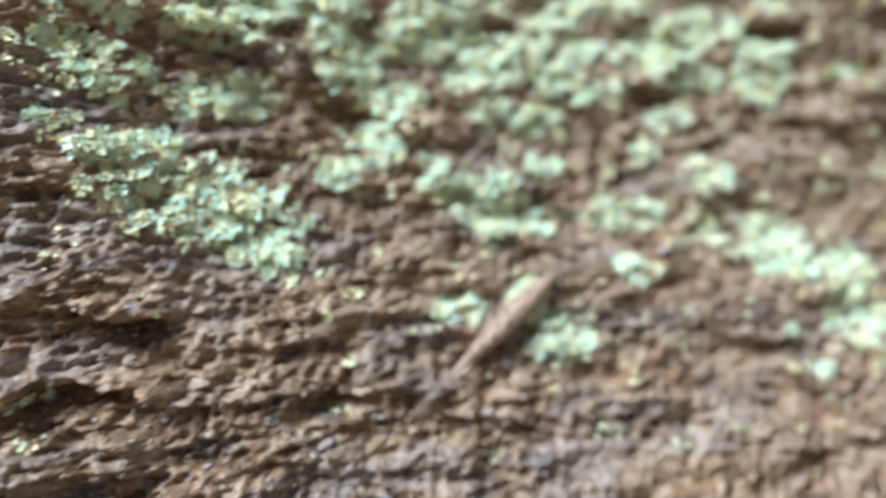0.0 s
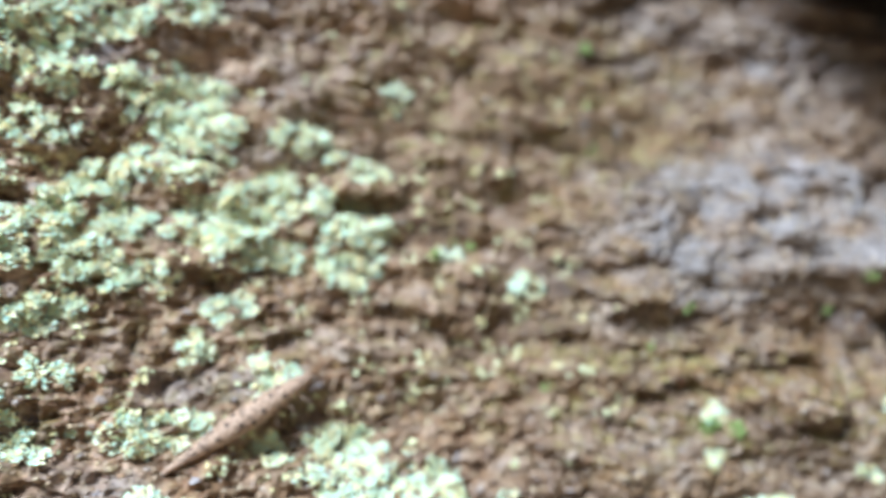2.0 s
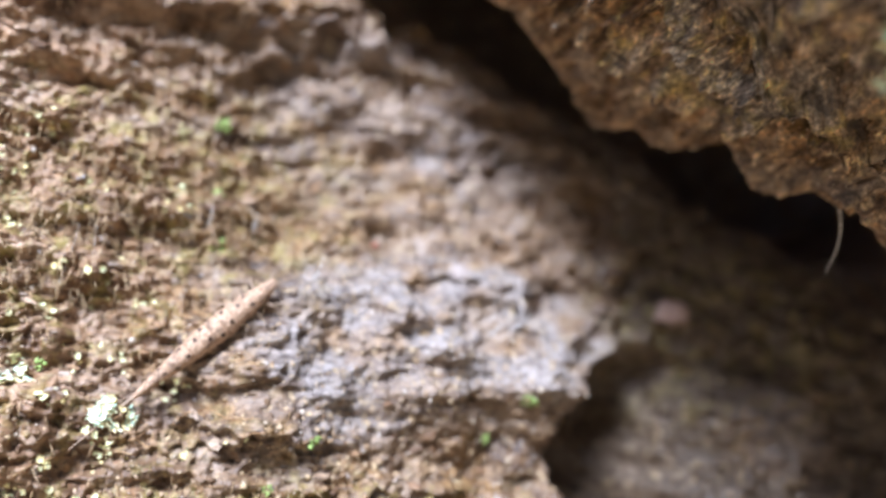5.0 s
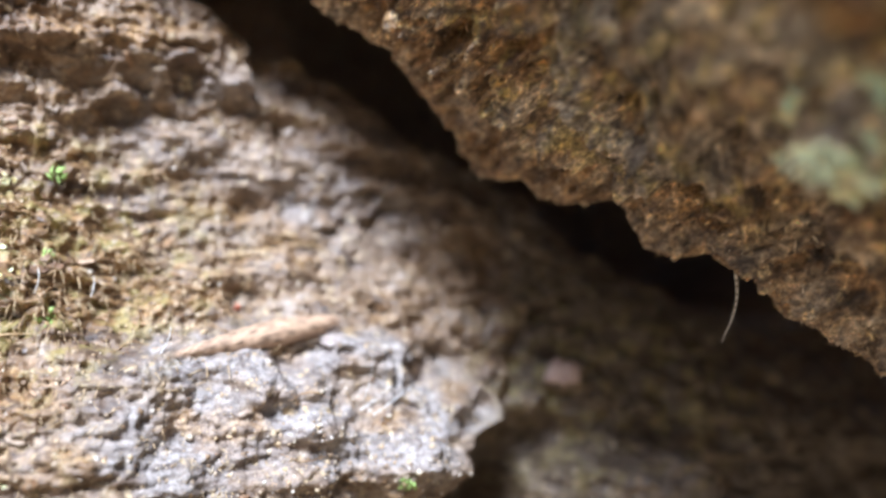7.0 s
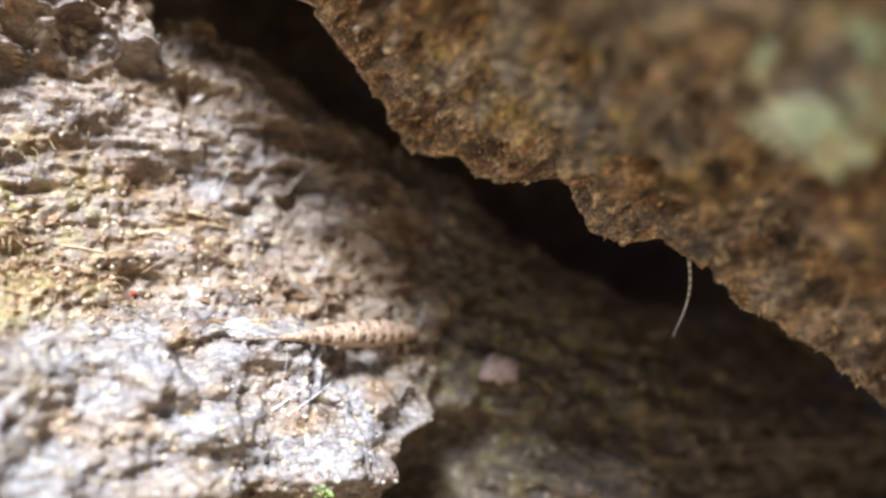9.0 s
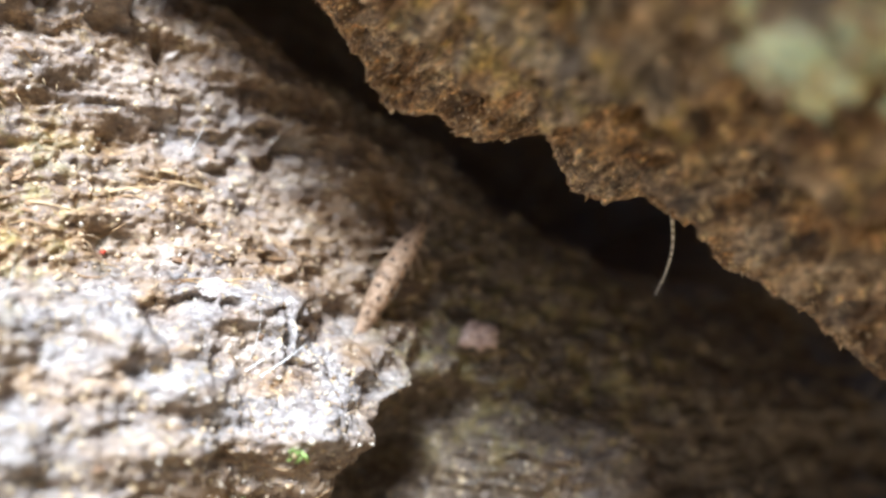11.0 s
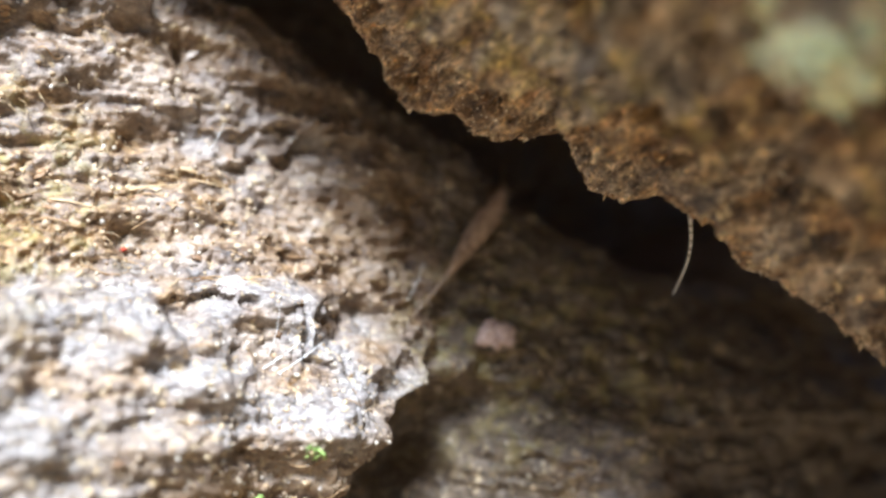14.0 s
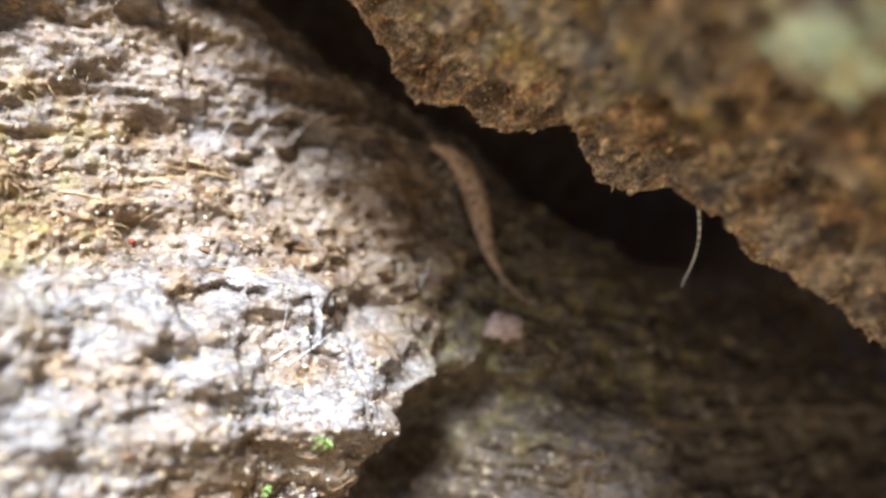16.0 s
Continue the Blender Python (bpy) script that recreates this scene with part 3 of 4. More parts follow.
def bark_plate():
    """Its underside is a leaning plane that runs towards the viewer from a torn, scalloped rear rim."""
    s = np.concatenate((np.arange(-90, 12, 1.5), np.arange(12, 100, 0.2), np.arange(100, 260, 1.6)))
    rim = np.interp(s, (-90, 0, 15, 23, 28, 33, 38, 42, 44.5, 47, 50, 51.8, 52.8, 55.2, 57.0, 57.8, 58.7, 61.6, 65.1, 67, 68, 70.5, 72.1, 77.4, 79.4, 82, 88, 110, 150, 200, 260), (138, 125, 122.5, 121.2, 119.6, 117.2, 118.4, 119.2, 120.1, 121.7, 121.4, 119.0, 116.0, 115.6, 114.0, 109.6, 105.0, 106.2, 107.6, 105.0, 100.6, 99.6, 97.6, 98.6, 95.9, 94.4, 93.0, 84, 66, 46, 30))
    rim = rim + 0.28 * value_noise(s * 0.8, s * 0, 82) + 0.12 * value_noise(s * 1.9, s * 0, 83) + 0.04 * value_noise(s * 4.1, s * 0, 84)
    w = np.concatenate((np.linspace(0, 3, 26, endpoint=False), np.linspace(3, 16, 74, endpoint=False), np.linspace(16, 78, 130)))
    n_u, n_w = len(s), len(w)
    S, W = np.meshgrid(s, w, indexing="ij")
    deep = np.interp(s, (-90, 8, 20, 28, 36, 42, 46, 50, 56, 70, 260), (5, 5, 6, 14, 28, 44, 58, 68, 73, 76, 76))[:, None]
    W = W * deep / 78
    Y = rim[:, None] - W
    # unseen front part, stretched left past a notch to shade the recess
    S = S - np.clip(3.0 * (91 - Y), 0, 26) * step(90, 62, S)
    # how far it hangs down: the ridge before the rim, folds, fibres and crumbs
    ridge = np.interp(s, (20, 40, 53, 60, 66, 75, 90), (113, 106, 102, 99.4, 96.6, 93, 87))[:, None] + 1.2 * value_noise(S * 0.22, S * 0, 85)
    hang = 1.5 * np.exp(-(((Y - ridge) / 1.5) ** 2)) - 1.1 * step(1, -5, Y - ridge) - 0.7 * step(0, 2.5, W) * step(0, 3, Y - ridge)
    hang = hang + 2.6 * layers(S * 0.085, Y * 0.075, 91, 2) * step(6, 18, W)
    hang = hang - 2.6 * (np.abs(layers(S * 0.20, Y * 0.15, 94, 3)) - 0.35) * step(4, 14, W)
    hang = hang + 2.8 * nodules(S * 0.15 + 0.3 * value_noise(S * 0.2, Y * 0.2, 88), Y * 0.13, 185) * step(8, 20, W)
    inner = 0.12 + 0.88 * step(0.2, 2.4, W)
    hang = hang + 2.4 * (0.35 - np.abs(layers(S * 0.36 + 0.05 * Y, Y * 0.17, 96, 2))) * step(0, 2.5, W)
    hang = hang + 1.5 * (0.3 - np.abs(layers(S * 0.85, Y * 0.42, 97, 3))) * inner
    hang = hang + inner * (0.7 * (0.3 - np.abs(layers(S * 1.9, Y * 1.0, 99, 2))) + 0.5 * nodules(S * 0.9 + 0.3 * layers(S * 0.6, Y * 0.6, 98, 2), Y * 0.55, 181) + 0.12 * layers(S * 4.3, Y * 3.2, 101, 1))
    hang = hang - 1.2 * (1 - np.clip(W / 1.2, 0, 1)) ** 2
    # the front lip bends up into the light
    lip = 0.94 * deep + 2 * value_noise(S * 0.16, S * 0, 87)
    hang = hang - 1.0 * np.maximum(W - lip, 0) * step(20, 40, S)
    # knobs that hang low enough to catch the sun
    hang = hang + 6.5 * bump(S, Y, 57, 75.0, 3.8, 3.4) + 2.4 * bump(S, Y, 36, 101, 1.2, 1.3)
    p = S[:, :, None] * PLATE_ALONG + (100.3 - hang)[:, :, None] * PLATE_OUT + Y[:, :, None] * np.array((0.0, 1.0, 0.0))
    # close it: up the front, and from the rim back over the top
    front = p[:, -1:, :] + np.linspace(2, 120, 20)[None, :, None] * np.array((0.60, 0.10, 0.80))
    back = p[:, :1, :] + np.array((0.0, 0.5, 0.0)) + np.linspace(130, 0.5, 36)[None, :, None] * np.array((0.55, 0.30, 0.78))
    loop = np.concatenate((p, front, back), 1)
    loop = loop * MM + np.array((0, 0, EYE))
    me = grid_mesh("bark_plate", loop, PLATE_BARK, closed=True)
    cols = loop.shape[1]
    uu = np.concatenate((S, np.repeat(s[:, None], cols - n_w, 1)), 1)
    ww = np.concatenate((W, np.full((n_u, cols - n_w), 60.0)), 1)
    paint(me, "pale", (0.45 + 0.55 * step(12, 26, ww)) * step(-0.25, 0.3, layers(uu * 0.16, ww * 0.16, 111, 3)))
    paint(me, "warm", np.clip(0.05 + 0.3 * layers(uu * 0.15, ww * 0.15, 113, 2), 0, 0.3))
    paint(me, "green", 0.5 * step(6, 18, ww))
    # grit and torn fibre ends, densest along the edge; pale ones imitate sun glints
    rng = np.random.default_rng(17)
    verts, faces = [], []
    sides = [(0, 2, 4), (2, 1, 4), (1, 3, 4), (3, 0, 4), (2, 0, 5), (1, 2, 5), (3, 1, 5), (0, 3, 5)]
    first, last = np.searchsorted(s, (14, 98))
    for _ in range(13000):
        j = int(n_w * rng.random() ** 2.0)
        i = int(rng.integers(first, last))
        turn = np.linalg.qr(rng.normal(size=(3, 3)))[0]
        size = (0.05 + 0.15 * rng.random() ** 2.2) * MM * np.array((1.0 + 3.5 * rng.random() ** 3, 0.9, 0.7))
        o = len(verts)
        for axis in range(3):
            for sgn in (1, -1):
                verts.append(tuple(loop[i, j] + sgn * size[axis] * turn[axis]))
        faces += [(o + a, o + b, o + c) for a, b, c in sides]
    tagged(new("plate_grit", mesh_from("plate_grit", verts, faces, GLINT_GRIT, False)), "tan grit, fibre ends and pale painted glints on the torn bark plate", "grit", kind="stuff")
    tagged(new("bark_plate", me), "thick brown loose bark plate with a torn edge", "bark plate")
    return S, Y, p


PLATE = bark_plate()


# ---- lichen: patches of small crinkled lobes ----
def lobe_mesh(k):
    """Four small leafy scales grown together, with deeply cut, upturned margins."""
    rng = random.Random(400 + k)
    n = 8
    verts, faces = [], []
    for bit in range(4):
        turn, far = bit * 1.6 + rng.uniform(-0.5, 0.5), 0.50 + 0.35 * rng.random()
        ox, oy, grow, tilt = far * math.cos(turn), far * math.sin(turn), rng.uniform(0.34, 0.60), rng.uniform(-0.2, 0.45)
        cuts, phase = rng.choice((2, 3, 3)), rng.uniform(0, 6)
        wave = [math.sin(cuts * 2 * math.pi * a / n + phase) + rng.uniform(-0.4, 0.4) for a in range(n)]
        o = len(verts)
        verts.append((ox, oy, 0.05 + rng.uniform(0, 0.12)))
        for r, h, curl in ((0.55, 0.08, 0.04), (1.0, 0.12, 0.16), (0.96, -0.06, 0.16)):
            for a in range(n):
                th = 2 * math.pi * a / n
                out = grow * r * (0.92 + (0.36 if r > 0.9 else 0.12) * wave[a])
                x, y = ox + out * math.cos(th), oy + out * math.sin(th)
                verts.append((x, y, h + curl * wave[a] + tilt * (x * math.cos(turn) + y * math.sin(turn)) * 0.5 + rng.uniform(-0.04, 0.04)))
        for a in range(n):
            b = (a + 1) % n
            faces.append((o, o + 1 + a, o + 1 + b))
            for ring in range(2):
                c = o + 1 + ring * n
                faces.append((c + a, c + n + a, c + n + b, c + b))
    me = mesh_from("lobe", [tuple(0.001 * c for c in v) for v in verts], faces, LICHEN, False)
    paint(me, "margin", ([0.0] + [0.0] * n + [0.6] * n + [0.9] * n) * 4)
    return me


LOBES = [lobe_mesh(k) for k in range(16)]
lichen_count = 0


def lichen(x, z, rx, rz, turn):
    """An oval patch of lobes with a ragged outline and gaps."""
    global lichen_count
    lichen_count += 1
    rng = random.Random(lichen_count * 7 + 1)
    root = new("lichen_patch")
    root.matrix_world = Matrix.Translation(at(x, surface(x, z), z))
    tagged(root, "pale mint-green crusty lichen patch on the bark", "lichen", "lichen patches on the bark")
    c, s = math.cos(radians(turn)), math.sin(radians(turn))
    back = root.matrix_world.inverted()
    wanted = int(max(5, min(270, 2.5 * math.pi * rx * rz)))
    grown = math.sqrt(max(1.0, 2.5 * math.pi * rx * rz / 270))
    made = tries = 0
    while made < wanted and tries < wanted * 6:
        tries += 1
        r, th = math.sqrt(rng.random()) * 1.12, rng.uniform(0, 2 * math.pi)
        p, q = r * rx * math.cos(th), r * rz * math.sin(th)
        px, pz = x + p * c - q * s, z + p * s + q * c
        ragged = float(layers(np.array([px * 0.55]), np.array([pz * 0.7]), 121, 2)[0])
        fine = float(value_noise(np.array([px * 0.9]), np.array([pz * 1.1]), 127)[0])
        if r + 0.42 * ragged > 0.98 or ragged > 0.65 or fine > 0.42:
            continue
        size = grown * rng.uniform(0.40, 0.92)
        m = seat(px, pz, rng.uniform(0, 6.28), -0.05 - 0.45 * rng.random(), 0.5, rng) @ Matrix.Diagonal((size, size * rng.uniform(0.7, 1), size * rng.uniform(0.8, 1.6), 1))
        part("lobe", rng.choice(LOBES), root, back @ m)
        made += 1


def plate_lichen(along, y, reach, seed):
    """A small patch of lobes on the underside of the plate."""
    rng = random.Random(seed)
    down = Vector(-PLATE_OUT)
    flat = down.to_track_quat("Z", "Y").to_matrix().to_4x4()
    root = new("lichen_patch")
    tagged(root, "pale greenish lichen patch under the bark plate", "lichen", "lichen patches on the bark")
    places = []
    for _ in range(60):
        r, th = reach * math.sqrt(rng.random()), rng.uniform(0, 2 * math.pi)
        near = np.argmin((PLATE[0] - along - r * math.cos(th)) ** 2 + (PLATE[1] - y - r * math.sin(th)) ** 2)
        q = PLATE[2].reshape(-1, 3)[near]
        m = flat @ Matrix.Rotation(rng.uniform(0, 6.28), 4, "Z") @ Matrix.Rotation(rng.uniform(-0.4, 0.4), 4, "X") @ Matrix.Scale(rng.uniform(0.8, 1.5), 4)
        m.translation = at(*q) - down * 0.00005
        places.append(m)
    root.matrix_world = Matrix.Translation(places[0].translation)
    back = root.matrix_world.inverted()
    for m in places:
        part("lobe", rng.choice(LOBES), root, back @ m)


plate_lichen(57.0, 75.5, 4.6, 5)
plate_lichen(63.5, 72.0, 2.0, 6)
lichen(-40.7, -3.2, 11.1, 4.9, -28)
lichen(-50.1, 10.3, 4.2, 2.9, -13)
lichen(-54.1, 5.1, 2.0, 1.2, 5)
lichen(-53.1, -21.0, 1.5, 1.4, 13)
lichen(-1.5, -20.0, 4.2, 3.0, 7)
lichen(-14.0, -2.0, 7.5, 3.0, -39)
lichen(-10.6, -7.6, 1.8, 1.4, -1)
lichen(5.6, -4.6, 6.8, 2.1, 0)
lichen(-4.5, -5.4, 2.4, 1.5, -1)
lichen(-5.9, -14.8, 2.7, 3.0, -3)
lichen(-14.2, -15.7, 3.2, 1.7, -28)
lichen(7.7, -11.0, 2.8, 1.7, 8)
lichen(26.2, -9.1, 5.4, 3.5, -20)
lichen(34.9, -12.1, 5.6, 4.0, -35)
lichen(36.8, -18.4, 4.2, 3.8, -1)
lichen(18.0, -6.9, 2.1, 1.7, 0)
lichen(17.5, 1.2, 3.4, 1.7, -14)
lichen(9.1, 4.7, 2.0, 2.1, 1)
lichen(29.2, -18.9, 1.9, 1.2, -1)
lichen(42.0, -24.8, 2.1, 1.7, -1)
lichen(45.2, -19.2, 2.0, 1.4, -1)
lichen(32.0, -24.3, 1.2, 1.3, -2)
lichen(-41.1, 16.4, 5.9, 2.1, -3)
lichen(-40.6, 8.7, 5.2, 2.3, -2)
lichen(-30.4, 23.0, 5.2, 3.9, -22)
lichen(-27.5, 13.8, 3.3, 3.4, 5)
lichen(-15.5, 23.4, 4.5, 2.9, -4)
lichen(-21.0, 17.5, 3.7, 1.9, 6)
lichen(-10.7, 15.6, 4.8, 3.2, -12)
lichen(-0.9, 17.4, 4.4, 2.9, 4)
lichen(11.9, 18.1, 7.0, 2.8, -2)
lichen(26.2, 17.1, 4.7, 4.9, 2)
lichen(8.5, 28.9, 4.8, 3.8, 4)
lichen(-5.1, 7.6, 3.4, 1.9, 13)
lichen(-28.5, -0.1, 2.7, 1.5, 13)
lichen(-23.4, 3.8, 2.4, 1.6, 2)
lichen(48.6, 11.8, 1.9, 1.4, 0)
lichen(-17.5, 27.4, 3.5, 1.8, -3)
lichen(-11.9, 9.1, 3.3, 1.5, -8)
lichen(4.3, 12.0, 3.0, 1.6, 2)
lichen(27.7, 24.9, 3.4, 1.1, 5)
lichen(70.3, -3.5, 1.5, 1.2, 0)
lichen(95.0, -2.1, 1.5, 1.6, 0)
lichen(78.0, -14.4, 3.8, 1.4, -5)
lichen(89.0, -10.2, 2.2, 1.0, 0)
lichen(70.4, -8.7, 1.1, 1.3, 0)
lichen(31.6, 35.5, 1.7, 1.4, 7)
lichen(17.7, 24.2, 2.3, 1.0, 5)
lichen(25.6, 12.4, 2.8, 1.3, -18)
lichen(-22.0, 9.5, 4.5, 2.0, -8)
lichen(-33.0, -10.0, 3.0, 1.8, -25)
lichen(-47.0, 1.0, 4.5, 2.5, -15)
lichen(2.0, 24.0, 5.0, 2.4, 5)
lichen(-8.0, 28.0, 4.0, 2.0, 0)
lichen(18.5, 14.5, 3.5, 1.8, -10)
lichen(-36.0, 19.5, 4.0, 1.8, 0)
lichen(20.0, 29.0, 3.0, 2.0, 10)
lichen(-4.0, 1.5, 3.0, 1.4, -20)
lichen(13.0, 8.5, 3.0, 1.3, 0)
lichen(-18.0, 20.5, 4.0, 2.0, 0)
lichen(-26.0, 28.0, 5.0, 2.2, 0)
lichen(38.0, 15.5, 1.6, 1.0, 0)
lichen(-1.0, 12.0, 3.5, 1.6, 0)
lichen(22.0, 21.5, 4.0, 1.6, 0)
lichen(45.0, -13.0, 1.5, 1.1, 0)
lichen(52.0, -17.0, 1.4, 1.0, 0)
lichen(-48.6, 17.0, 5.0, 1.7, 3)
lichen(-39.8, 17.8, 4.8, 2.1, 2)
lichen(-52.8, 12.9, 3.0, 2.1, -19)
lichen(-40.2, 8.6, 5.0, 2.4, 11)
lichen(-27.4, 14.0, 3.7, 4.2, 6)
lichen(-19.7, 17.6, 4.7, 3.3, -5)
lichen(-12.0, 14.6, 4.3, 3.7, 4)
lichen(-55.7, 13.6, 2.0, 1.7, 9)
lichen(-30.0, 19.3, 3.1, 2.8, 7)
lichen(-2.4, 17.6, 5.4, 4.7, 4)
lichen(13.4, 19.1, 7.4, 3.2, 17)
lichen(-24.7, 4.5, 3.5, 2.6, -19)
lichen(-28.8, 0.2, 3.0, 2.0, 2)
lichen(-19.4, 29.5, 4.4, 3.2, -3)
lichen(-15.4, 23.1, 5.6, 3.2, -5)
lichen(-19.4, 16.5, 3.3, 1.8, 5)
lichen(-9.2, -3.4, 4.1, 3.6, -41)
lichen(77.9, -15.7, 2.8, 3.5, -19)
lichen(-6.5, -14.1, 2.6, 2.4, -5)
lichen(-15.7, -14.8, 2.7, 1.0, -7)
lichen(-4.9, 8.0, 2.8, 2.5, 1)
lichen(14.3, 15.4, 4.1, 2.8, -8)
lichen(18.3, 0.1, 2.8, 1.7, -2)
lichen(26.1, -6.1, 4.4, 1.5, -3)
lichen(-8.7, 38.1, 5, 2.4, 0)
lichen(-2.0, 40.7, 5, 2.4, 0)
lichen(6.1, 43.6, 4, 1.8, 0)
lichen(-7.0, 33.9, 5.0, 2.2, 0)
lichen(-20.0, 33.0, 6, 2.4, 0)
lichen(-14.0, 38.5, 5, 2.0, 0)
lichen(5.8, 32.6, 6.6, 4.4, -8)
lichen(9.9, 24.6, 3.8, 1.6, 12)
lichen(18.2, 24.0, 1.6, 1.2, 0)
lichen(26.2, 26.6, 2.6, 0.9, -4)
lichen(31.8, 34.6, 1.0, 1.5, 0)
lichen(-2.5, 20.5, 3.0, 1.8, 0)


# ---- loose crumbs and grains on the bark ----
def scatter(name, count, mat_, label, category, inside, lo, hi, seed, flat=1.0, stretch=1.0):
    """Many small angular bits lying on the bark, in one mesh."""
    rng = random.Random(seed)
    bits = [Vector((1, 0, 0)), Vector((-1, 0, 0)), Vector((0, 1, 0)), Vector((0, -1, 0)), Vector((0, 0, 1)), Vector((0, 0, -1))]
    sides = [(0, 2, 4), (2, 1, 4), (1, 3, 4), (3, 0, 4), (2, 0, 5), (1, 2, 5), (3, 1, 5), (0, 3, 5)]
    verts, faces = [], []
    while len(verts) < 6 * count:
        x, z = rng.uniform(-70, 150), rng.uniform(-44, 74)
        if rng.random() > inside(x, z):
            continue
        r = lo + (hi - lo) * rng.random() ** 2.2
        m = seat(x, z, rng.uniform(0, 6.28), 0.1 * r, 0.5, rng)
        o = len(verts)
        for b in bits:
            q = Vector((b.x * rng.uniform(0.7, 1.3) * stretch, b.y * rng.uniform(0.6, 1.1), b.z * rng.uniform(0.5, 1.1) * flat)) * r * MM
            verts.append(tuple(m @ q))
        faces += [(o + a, o + b, o + c) for a, b, c in sides]
    ob = new(name, mesh_from(name, verts, faces, mat_))
    return tagged(ob, label, category, kind="stuff")


def oval(x, z, cx, cz, rx, rz):
    return math.exp(-(((x - cx) / rx) ** 2 + ((z - cz) / rz) ** 2))


scatter("bark_crumbs", 26000, CRUMBS, "small tan and brown bark crumbs lying on the bark", "crumbs", lambda x, z: (0.5 if -60 < x < 40 else 0.05) + 0.4 * oval(x, z, 66, 34, 26, 6) + 0.5 * oval(x, z, 60, 0, 50, 12), 0.12, 0.5, 5)
scatter("knob_grains", 1600, GRAINS, "cream and tan grains on the weathered pale knob", "grains", lambda x, z: oval(x, z, 88, 16, 22, 12) + 0.2 * oval(x, z, 82, 46, 18, 10), 0.12, 0.42, 8)


def lichen_crumbs():
    """Young lichen: clumps of tiny cupped lobes strewn over the bark, in one mesh."""
    rng = random.Random(63)
    verts, faces, n = [], [], 7
    clumps = 0
    while clumps < 420:
        x, z = rng.uniform(-60, 60), rng.uniform(-34, 48)
        if rng.random() > 0.7 * oval(x, z, -8, 12, 45, 20) + 0.5 * oval(x, z, 25, -10, 30, 14) + 0.2 * oval(x, z, 34, 14, 20, 22) + 0.03:
            continue
        clumps += 1
        spread = rng.uniform(0.3, 1.3)
        for _ in range(rng.randint(2, 8)):
            px, pz = x + rng.gauss(0, spread), z + rng.gauss(0, 0.7 * spread)
            r = rng.uniform(0.16, 0.42)
            m = seat(px, pz, rng.uniform(0, 6.28), -0.05 - 0.15 * rng.random(), 0.6, rng)
            o = len(verts)
            verts.append(tuple(m @ Vector((0, 0, 0.04 * r * MM))))
            wave = [rng.uniform(0.7, 1.2) for _ in range(n)]
            for far, h in ((1.0, 0.30), (0.92, -0.05)):
                for a in range(n):
                    th = 2 * math.pi * a / n
                    verts.append(tuple(m @ (Vector((far * wave[a] * math.cos(th), far * wave[a] * math.sin(th), h + rng.uniform(-0.15, 0.15))) * r * MM)))
            for a in range(n):
                b = (a + 1) % n
                faces.append((o, o + 1 + a, o + 1 + b))
                faces.append((o + 1 + a, o + 1 + n + a, o + 1 + n + b, o + 1 + b))
    me = mesh_from("lichen_crumbs", verts, faces, LICHEN, False)
    paint(me, "margin", ([0.2] + [0.75] * n + [0.9] * n) * (len(verts) // (2 * n + 1)))
    tagged(new("lichen_crumbs", me), "tiny yellow-green lichen crumbs strewn over the bark", "lichen crumbs", kind="stuff")


lichen_crumbs()
scatter("bark_fibres", 2400, STRAW, "short straw-coloured fibre bits stuck to the bark", "fibres", lambda x, z: 0.15 + oval(x, z, 58, 38, 34, 12), 0.04, 0.11, 7, 1.0, 9.0)


def scales():
    """Thin torn scales of bark, lifted at their lower edge, past counting, in one mesh."""
    rng = random.Random(91)
    verts, faces, n = [], [], 8
    made = 0
    while made < 4200:
        x, z = rng.uniform(-62, 100), rng.uniform(-36, 62)
        if rng.random() > 0.5 * step(66, 40, x) + 0.25 * oval(x, z, 62, 35, 30, 7) + 0.7 * oval(x, z, 70, 0, 34, 10) + 0.3 * oval(x, z, 62, 57, 14, 6):
            continue
        made += 1
        r = 0.24 + 0.6 * rng.random() ** 2.6
        m = seat(x, z, rng.gauss(-0.08, 0.4), 0.05, 0.5, rng)
        o = len(verts)
        radii = [rng.uniform(0.6, 1.25) for _ in range(n)]
        rows = [(0.0, 0.16)] + [(0.6, 0.16), (1.0, 0.08), (0.96, -0.10)]
        verts.append(tuple(m @ Vector((0, 0, 0.16 * r * MM))))
        for far, h in rows[1:]:
            for a in range(n):
                th = 2 * math.pi * a / n
                lift = 0.30 * max(0.0, -math.sin(th)) if far > 0.9 else 0.0
                verts.append(tuple(m @ (Vector((1.35 * far * radii[a] * math.cos(th), 0.55 * far * radii[a] * math.sin(th), h + lift + rng.uniform(-0.16, 0.16))) * r * MM)))
        for a in range(n):
            b = (a + 1) % n
            faces.append((o, o + 1 + a, o + 1 + b))
            for c in (o + 1, o + 1 + n):
                faces.append((c + a, c + n + a, c + n + b, c + b))
    tagged(new("bark_scales", mesh_from("bark_scales", verts, faces, SCALY)), "thin torn scales of tan and grey bark", "bark scales", kind="stuff")


scales()


